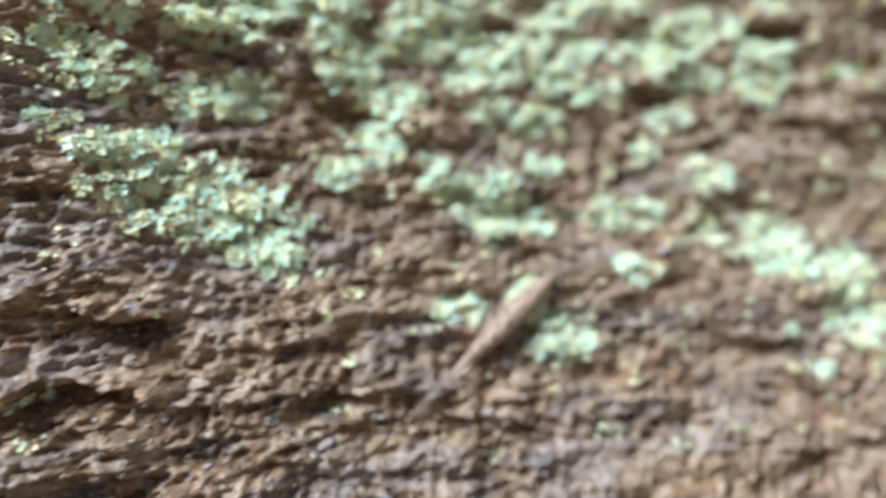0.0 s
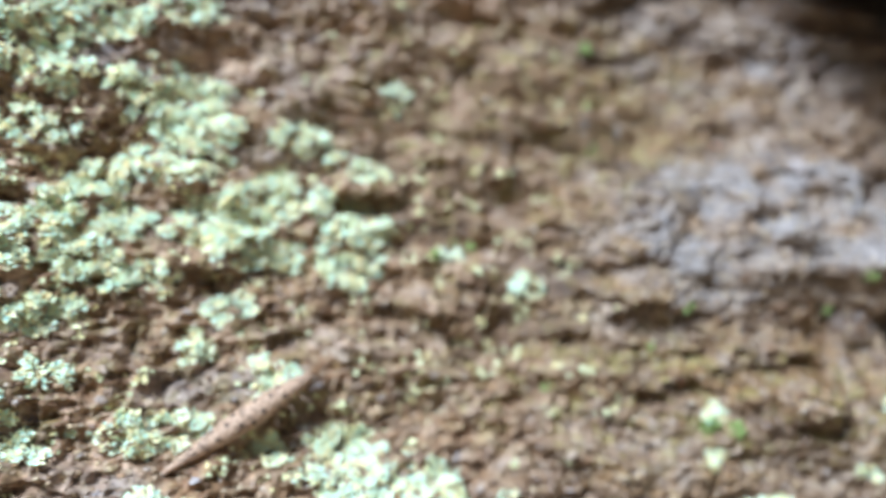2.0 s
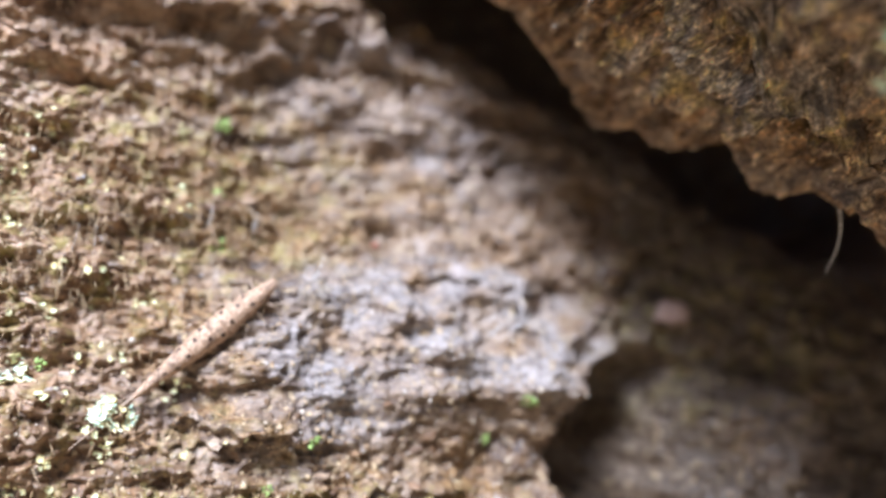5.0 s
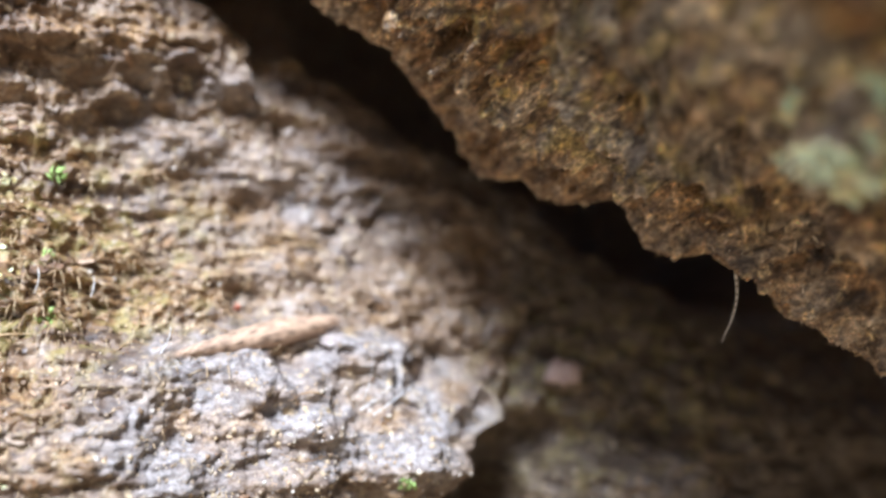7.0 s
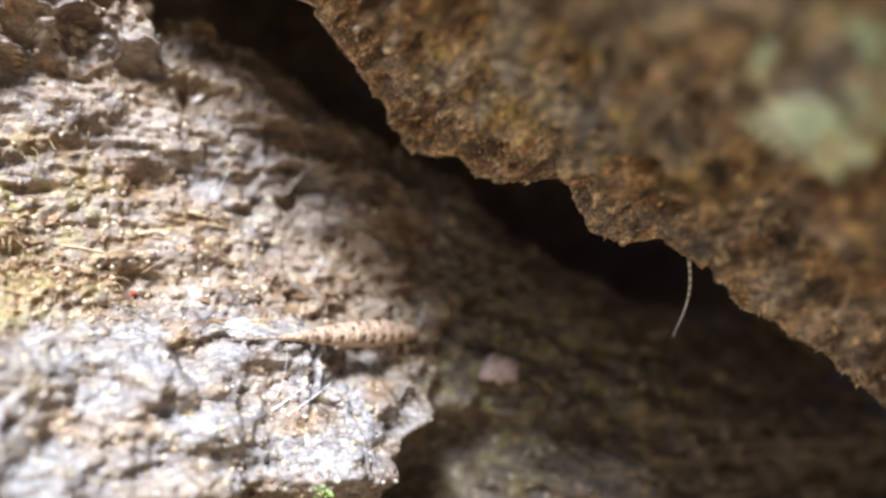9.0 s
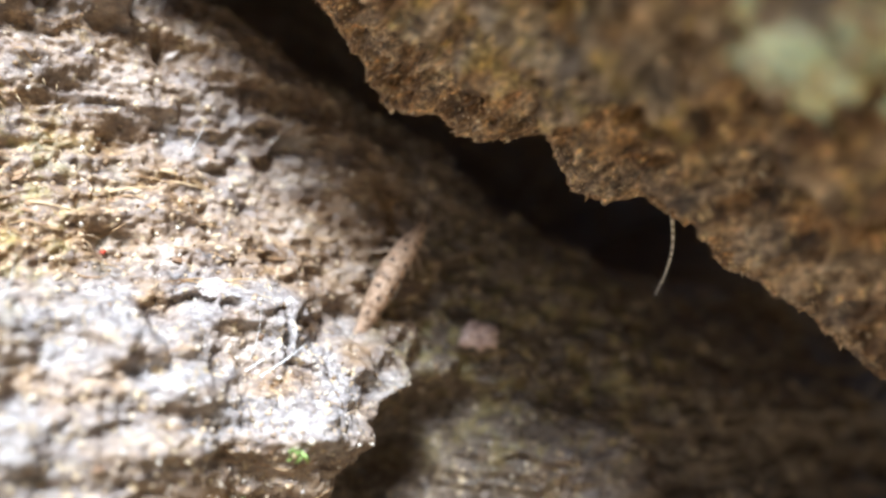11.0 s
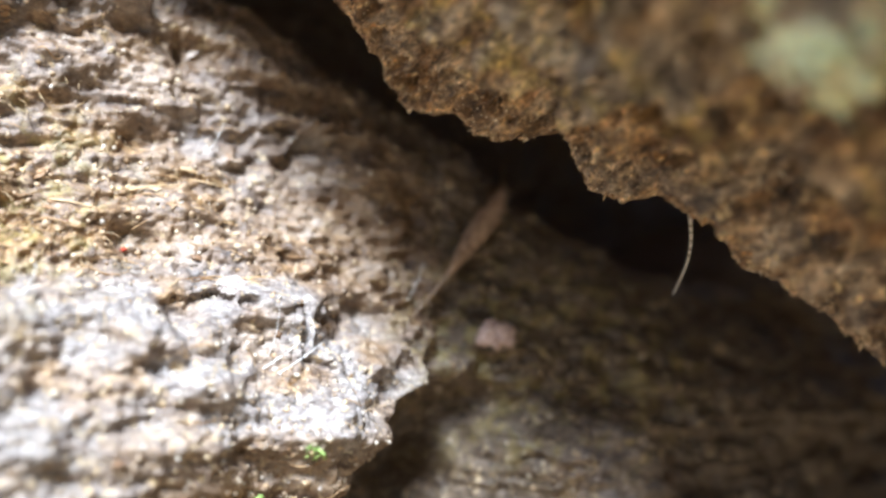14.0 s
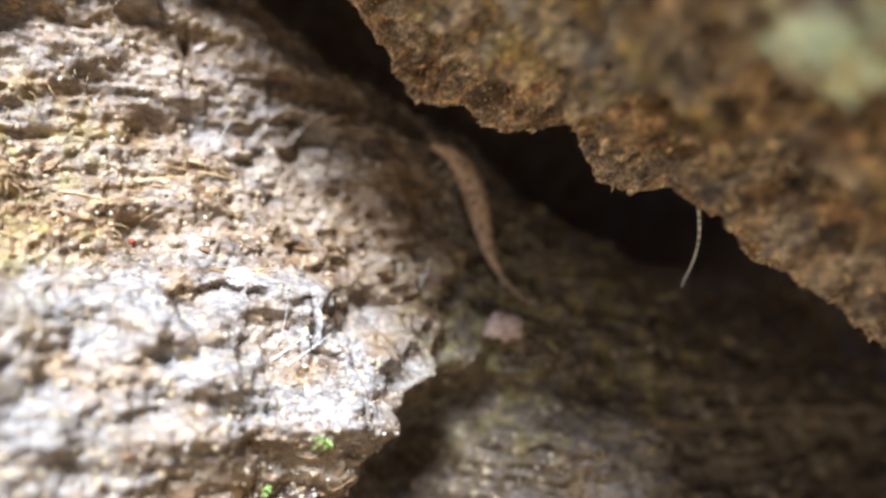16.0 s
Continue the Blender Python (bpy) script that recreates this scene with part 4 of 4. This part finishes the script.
def strands():
    """Long wavy fibres of rotted bark that lie along its ridges, in one mesh."""
    rng = random.Random(57)
    verts, faces = [], []
    made = 0
    while made < 200:
        x, z = rng.uniform(-40, 100), rng.uniform(-30, 60)
        if rng.random() > 0.10 + oval(x, z, 72, 34, 26, 6) + 0.5 * oval(x, z, 70, 2, 26, 7) + 0.4 * oval(x, z, 62, 57, 12, 5):
            continue
        made += 1
        length, thick, slope = rng.uniform(1.5, 5.5), rng.uniform(0.04, 0.11), rng.gauss(0.05, 0.2)
        wave, phase, steps = rng.uniform(0.15, 0.5), rng.uniform(0, 6), 12
        o = len(verts)
        for k in range(steps + 1):
            u = k / steps
            px = x + length * (u - 0.5)
            pz = z + slope * length * (u - 0.5) + wave * math.sin(5 * u + phase)
            p = at(px, surface(px, pz) - 0.15 - 0.25 * math.sin(3 * u + phase) ** 2, pz)
            w = thick * MM * (0.35 + 0.65 * math.sin(math.pi * min(max(u, 0.06), 0.94)))
            for a in range(5):
                th = 2 * math.pi * a / 5
                verts.append(tuple(p + Vector((0, -math.sin(th), math.cos(th))) * w))
        for k in range(steps):
            for a in range(5):
                b = (a + 1) % 5
                faces.append((o + 5 * k + a, o + 5 * k + b, o + 5 * k + 5 + b, o + 5 * k + 5 + a))
    tagged(new("bark_strands", mesh_from("bark_strands", verts, faces, FIBRE)), "long golden-brown fibres lying along the ridges of bark", "fibres", kind="stuff")


strands()


def fuzz():
    """Fine golden-brown hairs that hang from the ledges of the bark, in one mesh."""
    rng = random.Random(31)
    verts, faces = [], []
    made = 0
    while made < 2600:
        x, z = rng.uniform(-40, 75), rng.uniform(-20, 48)
        if rng.random() > 0.08 + oval(x, z, 46, 35, 16, 7) + 0.6 * oval(x, z, 30, 28, 30, 8):
            continue
        made += 1
        foot = at(x, surface(x, z), z)
        way = (0.9 * outward(x, z) + Vector((rng.uniform(-0.35, 0.35), 0, rng.uniform(-1.6, 0.4)))).normalized()
        tip = foot + way * rng.uniform(0.7, 2.3) * MM + Vector((rng.uniform(-0.2, 0.2), 0, -0.3)) * MM
        mid = (foot + tip) / 2 + Vector((rng.uniform(-0.15, 0.15), -0.15, 0.1)) * MM
        o, r = len(verts), rng.uniform(0.035, 0.07) * MM
        for p, k in ((foot, 1.0), (mid, 0.9), (tip, 0.4)):
            for a in (0.5, 2.6, 4.7):
                verts.append(tuple(p + Vector((math.cos(a), 0.3 * math.sin(2 * a), math.sin(a))) * r * k))
        for ring in (0, 3):
            for a in range(3):
                b = (a + 1) % 3
                faces.append((o + ring + a, o + ring + b, o + ring + 3 + b, o + ring + 3 + a))
    tagged(new("bark_fuzz", mesh_from("bark_fuzz", verts, faces, STRAW)), "fine golden-brown hairs hanging from the bark's ledges", "fuzz", kind="stuff")


fuzz()


# ---- moss tufts ----
def leaf_mesh(k):
    rng = random.Random(900 + k)
    w, l = rng.uniform(0.16, 0.26), rng.uniform(0.7, 1.1)
    v = [(0, 0, 0), (w, 0.05, 0.4 * l), (0, 0.10, 0.45 * l), (-w, 0.05, 0.4 * l), (0, -0.12, l), (0, -0.03, 0.4 * l)]
    f = [(0, 1, 2), (0, 2, 3), (1, 4, 2), (2, 4, 3), (0, 5, 1), (0, 3, 5), (1, 5, 4), (3, 4, 5)]
    return mesh_from("leaflet", [tuple(0.001 * c for c in p) for p in v], f, MOSS)


LEAFLETS = [leaf_mesh(k) for k in range(4)]


def moss_tuft(x, z, size, seed):
    rng = random.Random(seed)
    root = new("moss_tuft")
    root.matrix_world = seat(x, z, 0, -0.05)
    tagged(root, "tiny bright green moss tuft on the bark", "moss", "moss tufts on the bark")
    for k in range(12):
        m = Matrix.Rotation(k * 2.4, 4, "Z") @ Matrix.Translation((0.00035 * size * math.sqrt(k / 3), 0, 0)) @ Matrix.Rotation(rng.uniform(0.2, 1.2), 4, "X") @ Matrix.Scale(size * rng.uniform(0.7, 1.2), 4)
        part("leaflet", rng.choice(LEAFLETS), root, m)


for k, (x, z, size) in enumerate(((57.8, 44.3, 1.3), (57.8, 29.8, 1.3), (91.5, 14.0, 1.2), (88.0, 9.4, 0.8), (66.9, 9.6, 1.0), (50.2, -0.6, 0.7), (63.1, 4.7, 0.7), (36.4, 15.2, 0.9), (69.6, -4.2, 1.6), (99.9, -5.9, 1.5), (57.5, 35.8, 0.8), (41.2, 16.4, 0.8), (72.5, -5.0, 1.3))):
    moss_tuft(x, z, size, 50 + k)


# ---- threads, straws, a red mite, a pale flake ----
def strand(name, x0, y0, z0, x1, y1, z1, bow, thick, mat_, label, category):
    """A thin strand from one place to another with a slight bow."""
    a, b = at(x0, y0, z0), at(x1, y1, z1)
    mid = Vector(bow) * MM
    line = [a.lerp(b, k / 10) + mid * (4 * (k / 10) * (1 - k / 10)) for k in range(11)]
    me = tube(name, line, [thick * MM * (1 - 0.6 * k / 10) for k in range(11)], mat_)
    return tagged(new(name, me), label, category)


def thread(x, z, dx, dz, rise, thick=0.05):
    y0, y1 = surface(x, z), surface(x + dx, z + dz)
    return strand("thread", x, y0 + 0.1, z, x + dx, min(y0, y1) - rise, z + dz, (0.2, -0.3, 0.1), thick, SILK, "fine whitish thread clinging to the bark", "thread")


thread(105.6, 28.6, 1.6, 4.2, 0.6, 0.07)
thread(88.5, 22.0, 0.3, 4.6, 1.0)
thread(88.0, 21.0, 3.2, 2.6, 0.5, 0.09)
thread(89.2, 20.6, 4.0, 3.0, 0.4, 0.07)
thread(68.0, 26.5, 0.6, 2.6, 0.8, 0.08)
thread(61.5, 31.5, 0.2, 2.6, 0.9, 0.12)
thread(56.5, 32.0, 0.1, 2.3, 0.9, 0.12)
thread(42.0, 24.0, 1.6, 6.5, 1.6, 0.04)
thread(44.6, 24.5, 0.6, 6.0, 1.2, 0.04)
thread(84.5, 43.0, 1.0, 3.0, 1.0, 0.05)


def straw(x, z, dx, dz, thick):
    y0, y1 = surface(x, z), surface(x + dx, z + dz)
    return strand("straw", x, y0 - 0.1, z, x + dx, y1 - 0.2, z + dz, (0, -0.3, 0.1), thick, STRAW, "dry straw-coloured splinter lying on the bark", "splinter")


straw(81.5, 40.5, 4.8, -1.2, 0.16)
straw(82.5, 39.5, 4.4, -0.6, 0.12)
straw(77.0, 37.8, 4.5, 1.0, 0.14)
straw(63.0, 37.0, 3.5, 0.8, 0.14)
straw(70.0, 36.0, 4.2, -0.7, 0.13)
straw(52.0, 27.5, 4.5, 0.6, 0.15)
straw(87.0, 29.5, 3.0, 0.3, 0.12)


def hanging_hair():
    """A curved, banded hair that hangs from the torn edge of the plate."""
    line, band = [], []
    for k in range(41):
        t = k / 40
        line.append(at(117.9 + 0.8 * math.sin(math.pi * min(t * 1.05, 1)) - 0.7 * t * t, 98.8 + 1.4 * t, 35.4 - 7.4 * t))
        band.append(1.0 if (t < 0.55 and (t * 11) % 1 > 0.72) else 0.0)
    me = tube("hair", line, [(0.16 - 0.11 * (k / 40) ** 1.5) * MM for k in range(41)], BANDED)
    paint(me, "band", np.repeat(band, 8))
    root = new("hanging_hair")
    part("hair", me, root)
    twig = [at(117.4, 99.0, 35.2), at(117.9, 98.2, 35.9), at(118.2, 97.6, 36.9)]
    part("side_hair", tube("side_hair", twig, [0.12 * MM, 0.09 * MM, 0.05 * MM], BANDED), root)
    return tagged(root, "thin pale banded hair hanging from the plate's torn edge", "hair")


hanging_hair()


def blob(name, x, z, size, mat_, label, category, flat=0.7, seed=1):
    rng = random.Random(seed)
    bm = bmesh.new()
    bmesh.ops.create_icosphere(bm, subdivisions=4, radius=1)
    for v in bm.verts:
        n = 0.3 * noise.noise(v.co * 1.7 + Vector((seed, 0, 0))) + 0.25 * noise.noise(v.co * 4 + Vector((0, seed, 0))) + 0.14 * noise.noise(v.co * 9 + Vector((0, 0, seed)))
        v.co = Vector((v.co.x, v.co.y * 0.8, v.co.z * flat)) * (1 + n) * size * MM
    me = bpy.data.meshes.new(name)
    bm.to_mesh(me)
    bm.free()
    me.materials.append(mat_)
    me.polygons.foreach_set("use_smooth", [True] * len(me.polygons))
    ob = new(name, me)
    ob.matrix_world = seat(x, z, rng.uniform(0, 6), 0.1)
    return tagged(ob, label, category)


def red_mite(x, z, size, seed):
    root = new("red_mite")
    root.matrix_world = seat(x, z, 0.7 * seed, -0.15)
    tagged(root, "tiny red mite sitting on the bark", "mite", "red mites")
    body = blob("body", x, z, size, RED, "", "", 0.8, seed)
    body.parent, body.matrix_basis = root, Matrix.Identity(4)
    for k in range(8):
        a = (k % 4 - 1.5) * 0.5 + (0 if k < 4 else math.pi)
        way = Vector((math.cos(a), math.sin(a), 0))
        part("leg", tube("leg", [way * size * 0.5 * MM, way * size * 1.3 * MM + Vector((0, 0, 0.2 * size * MM)), way * size * 1.8 * MM - Vector((0, 0, 0.2 * size * MM))], [0.08 * size * MM] * 3, RED, 5), root)


red_mite(76.8, 32.0, 0.24, 1)
red_mite(66.5, 0.5, 0.24, 2)
blob("bark_chip", 85.7, 28.7, 1.75, PALE_FLAKE, "pale rounded bark chip stuck on the ledge", "bark chip", 0.25, 4)
blob("bark_chip", 115.6, 25.2, 2.2, PINK_CHIP, "pinkish pale bark chip in the shaded recess", "bark chip", 0.8, 9)


# ---- loose flakes of the bark, torn and lifted at their lower edge ----
def flake_mesh(k):
    rng = random.Random(700 + k)
    n = 11
    radii = [rng.uniform(0.62, 1.2) for _ in range(n)]
    verts = [(0, 0, 0.22 + rng.uniform(-0.04, 0.06))]
    for r, h in ((0.55, 0.20), (1.0, 0.12), (0.97, -0.14)):
        for a in range(n):
            th = 2 * math.pi * a / n
            lift = 0.16 * max(0.0, -math.sin(th)) if r > 0.9 else 0.0
            verts.append((r * radii[a] * math.cos(th), 0.6 * r * radii[a] * math.sin(th), h + lift + rng.uniform(-0.05, 0.05)))
    faces = []
    for a in range(n):
        b = (a + 1) % n
        faces.append((0, 1 + a, 1 + b))
        for o in (1, 1 + n):
            faces.append((o + a, o + n + a, o + n + b, o + b))
    return mesh_from("bark_flake", [tuple(0.001 * c for c in v) for v in verts], faces, FLAKES, False)


FLAKE_KINDS = [flake_mesh(k) for k in range(12)]


def flakes():
    rng = random.Random(77)
    made = 0
    while made < 300:
        x, z = rng.uniform(-62, 78), rng.uniform(-34, 50)
        if z > 6 and x > 58:
            continue
        if rng.random() > 0.35 + 0.65 * oval(x, z, 0, -14, 50, 14) + 0.5 * oval(x, z, 45, 32, 22, 12):
            continue
        made += 1
        size = 0.45 + 1.0 * rng.random() ** 2
        m = seat(x, z, rng.gauss(0, 0.35), 0.05, 0.25, rng) @ Matrix.Diagonal((size, size * rng.uniform(0.6, 1.0), size * rng.uniform(0.7, 1.3), 1))
        part("bark_flake", rng.choice(FLAKE_KINDS), bark, m)


flakes()


# ---- the bristletail: a jumping insect in jointed pieces ----
BODY = 17.6
PIECES = 13


def girth(s):
    return float(np.interp(s, (0, 0.08, 0.2, 0.38, 0.55, 0.75, 0.9, 1.0), (0.48, 0.82, 1.16, 1.42, 1.30, 0.88, 0.52, 0.28)))


def tergite(k):
    """One ring of the back: arched above, flat below, flared at its rear edge, with dark spots. x points to the head."""
    half = 0.5 * BODY / PIECES
    s0, s1 = k / PIECES, (k + 1) / PIECES
    rings, spots = [], []
    angles = np.linspace(0, 2 * math.pi, 30, endpoint=False)
    marks = [(0.1, 0.62), (-0.2, -0.58)] if k in (2, 4, 6, 8, 10) else [(0.3, -0.15)] if k in (3, 7) else [(-0.1, 1.0)] if k in (5, 9) else []
    for u, swell in ((1.3, 0.0), (1.25, 0.84), (0.95, 0.93), (0.6, 0.96), (0.3, 0.98), (0.0, 1.0), (-0.3, 1.005), (-0.6, 1.01), (-0.9, 1.02), (-1.1, 1.03), (-1.25, 0.95), (-1.32, 0.0)):
        g = girth(s0 + (s1 - s0) * (0.5 - u / 2)) * swell
        rings.append([(u * half * MM, g * math.cos(a) * MM, g * (1.05 if math.sin(a) > 0 else 0.6) * math.sin(a) * MM) for a in angles])
        spots.append([max([math.exp(-(((u - mu) / 0.42) ** 2) - ((a - math.pi / 2 - ma) / 0.24) ** 2) for mu, ma in marks] + [0.0]) for a in angles])
    me = grid_mesh("segment", np.array(rings), SCALES, closed=True)
    paint(me, "spot", spots)
    return me


bristletail = new("bristletail")
tagged(bristletail, "mottled pinkish-tan bristletail crawling over the bark", "insect")
segments = []
for k in range(PIECES):
    name = "head" if k == 0 else "thorax_segment" if k < 4 else "abdomen_segment"
    segments.append(part(name, tergite(k), bristletail))


def limb(name, k, pts, thick):
    part(name, tube(name, [Vector(p) * MM for p in pts], [thick * MM * (1 - 0.6 * i / (len(pts) - 1)) for i in range(len(pts))], LIMB, 6), segments[k])


for sgn in (-1, 1):
    limb("antenna", 0, [(0.5, 0.35 * sgn, 0.2), (2.0, 0.9 * sgn, 0.7), (4.2, 1.7 * sgn, 0.7), (6.5, 2.8 * sgn, 0.3)], 0.07)
    limb("palp", 0, [(0.5, 0.5 * sgn, -0.2), (1.1, 1.0 * sgn, -0.4), (1.4, 1.0 * sgn, -0.9)], 0.11)
    for k, back_ in ((1, 0.6), (2, -0.1), (3, -0.8)):
        limb("leg", k, [(0, 0.7 * sgn, -0.4), (0.3 * back_, 1.5 * sgn, -0.3), (0.8 * back_, 2.0 * sgn, -0.9), (1.2 * back_, 2.4 * sgn, -1.3)], 0.17)
    limb("tail_filament", PIECES - 1, [(-0.6, 0.15 * sgn, 0), (-1.8, 0.5 * sgn, 0.1), (-3.0, 0.8 * sgn, 0.0)], 0.06)
# the long middle bristle bends, in short joints
JOINTS, JOINT = 9, 0.85
for k in range(JOINTS):
    r0, r1 = (0.20 - 0.016 * k) * MM, (0.20 - 0.016 * (k + 1)) * MM
    line = [Vector((u * JOINT * MM, 0, 0)) for u in (0.56, 0.5, 0.0, -0.5, -0.56)]
    segments.append(part("tail_bristle", tube("tail_bristle", line, [0.3 * r0, r0, 0.5 * (r0 + r1), r1, 0.3 * r1], LIMB, 8), bristletail))


def body_line(curve):
    """Places of the pieces along a curve of (x, y, z) from the head back, in millimetres, with the ways ahead."""
    c = np.array(curve, float)
    if len(c) > 2:
        for _ in range(4):
            q = 0.75 * c[:-1] + 0.25 * c[1:]
            r = 0.25 * c[:-1] + 0.75 * c[1:]
            c = np.concatenate((c[:1], np.stack((q, r), 1).reshape(-1, 3), c[-1:]))
    s = np.concatenate(([0], np.cumsum(np.linalg.norm(np.diff(c, axis=0), axis=1))))
    way_end = (c[-1] - c[-2]) / np.linalg.norm(c[-1] - c[-2])
    spots = []
    for k in range(PIECES + JOINTS):
        d = (k + 0.5) * BODY / PIECES if k < PIECES else BODY + (k - PIECES + 0.4) * JOINT
        if d <= s[-1]:
            spots.append(np.array([np.interp(d, s, c[:, j]) for j in range(3)]))
        else:
            spots.append(c[-1] + way_end * (d - s[-1]))
    return np.array(spots)


def crawl(hx, hz, tx, tz):
    """A straight body lying on the bark, head at hx, hz and pointing away from tx, tz."""
    x = np.linspace(hx, tx, 9)
    z = np.linspace(hz, tz, 9)
    y = np.array([surface(a, b) for a, b in zip(x, z)])
    t = np.linspace(0, 1, 9)
    slope = np.polyfit(t, y, 1)
    line = np.polyval(slope, t)
    line = line - np.percentile(line - y, 85) - 1.2
    return [(hx, line[0], hz), (tx, line[-1], tz)]


def body_poses(curve):
    spots = body_line(curve)
    out = []
    for k in range(len(spots)):
        way = Vector(spots[max(k - 1, 0)] - spots[min(k + 1, len(spots) - 1)]).normalized()
        up = Vector((-0.2, -0.93, 0.3))
        side = up.cross(way).normalized()
        up = way.cross(side)
        m = Matrix((way, side, up)).transposed().to_4x4()
        m.translation = at(*spots[k])
        out.append(m)
    return out


def motions():
    """The bristletail runs in short dashes, waits, climbs over the knob's end and turns round."""
    stand = [(108.9, 125.6, 38.9), (106.4, 124.8, 34.2), (105.8, 125.8, 30.3), (106.7, 128.5, 27.5)]
    reach = [(121.5, 132.6, 43.6), (115.6, 129.2, 37.6), (109.4, 126.0, 31.3), (107.6, 125.4, 29.6)]
    turned = [(108.4, 129.5, 45.9), (110.7, 129.0, 45.2), (112.9, 128.5, 42.2), (113.9, 128.0, 38.3), (114.6, 127.3, 34.3), (115.6, 126.2, 31.1), (118.4, 125.2, 28.3), (122.4, 124.6, 27.4)]
    m = crawl(63.0, 25.5, 50.0, 13.5)
    a, b = crawl(-3.1, -11.9, -15.6, -23.4), crawl(6.2, -6.5, -3.2, -16.5)
    c, d = crawl(22.2, 1.3, 9.7, -7.1), crawl(37.8, 11.0, 24.0, -1.8)
    e, f = crawl(52.7, 19.9, 37.4, 5.7), [(75.6, 125.6, 30.6), (67.8, 119.6, 23.6), (64.6, 113.0, 20.8)]
    g, h = crawl(89.4, 30.2, 75.4, 29.2), crawl(105.6, 29.2, 86.0, 27.5)
    keys = [(0.0, a), (0.15, a), (0.4, b), (1.17, b), (1.36, c), (2.18, c), (2.38, d), (3.3, d), (3.48, e), (4.7, e), (4.9, m), (5.8, m), (6.0, f), (6.85, f), (7.05, g), (8.65, g), (8.9, h), (10.4, h), (11.3, stand), (13.22, stand), (13.36, reach), (15.4, reach), (15.55, turned), (16.0, turned)]
    rows, local = [], [[] for _ in segments]
    for t, curve in keys:
        poses = body_poses(curve)
        root = poses[5]
        rows.append((t, root))
        for k, m in enumerate(poses):
            local[k].append((t, root.inverted() @ m))
    walk(bristletail, rows)
    for k, ob in enumerate(segments):
        walk(ob, local[k])


motions()
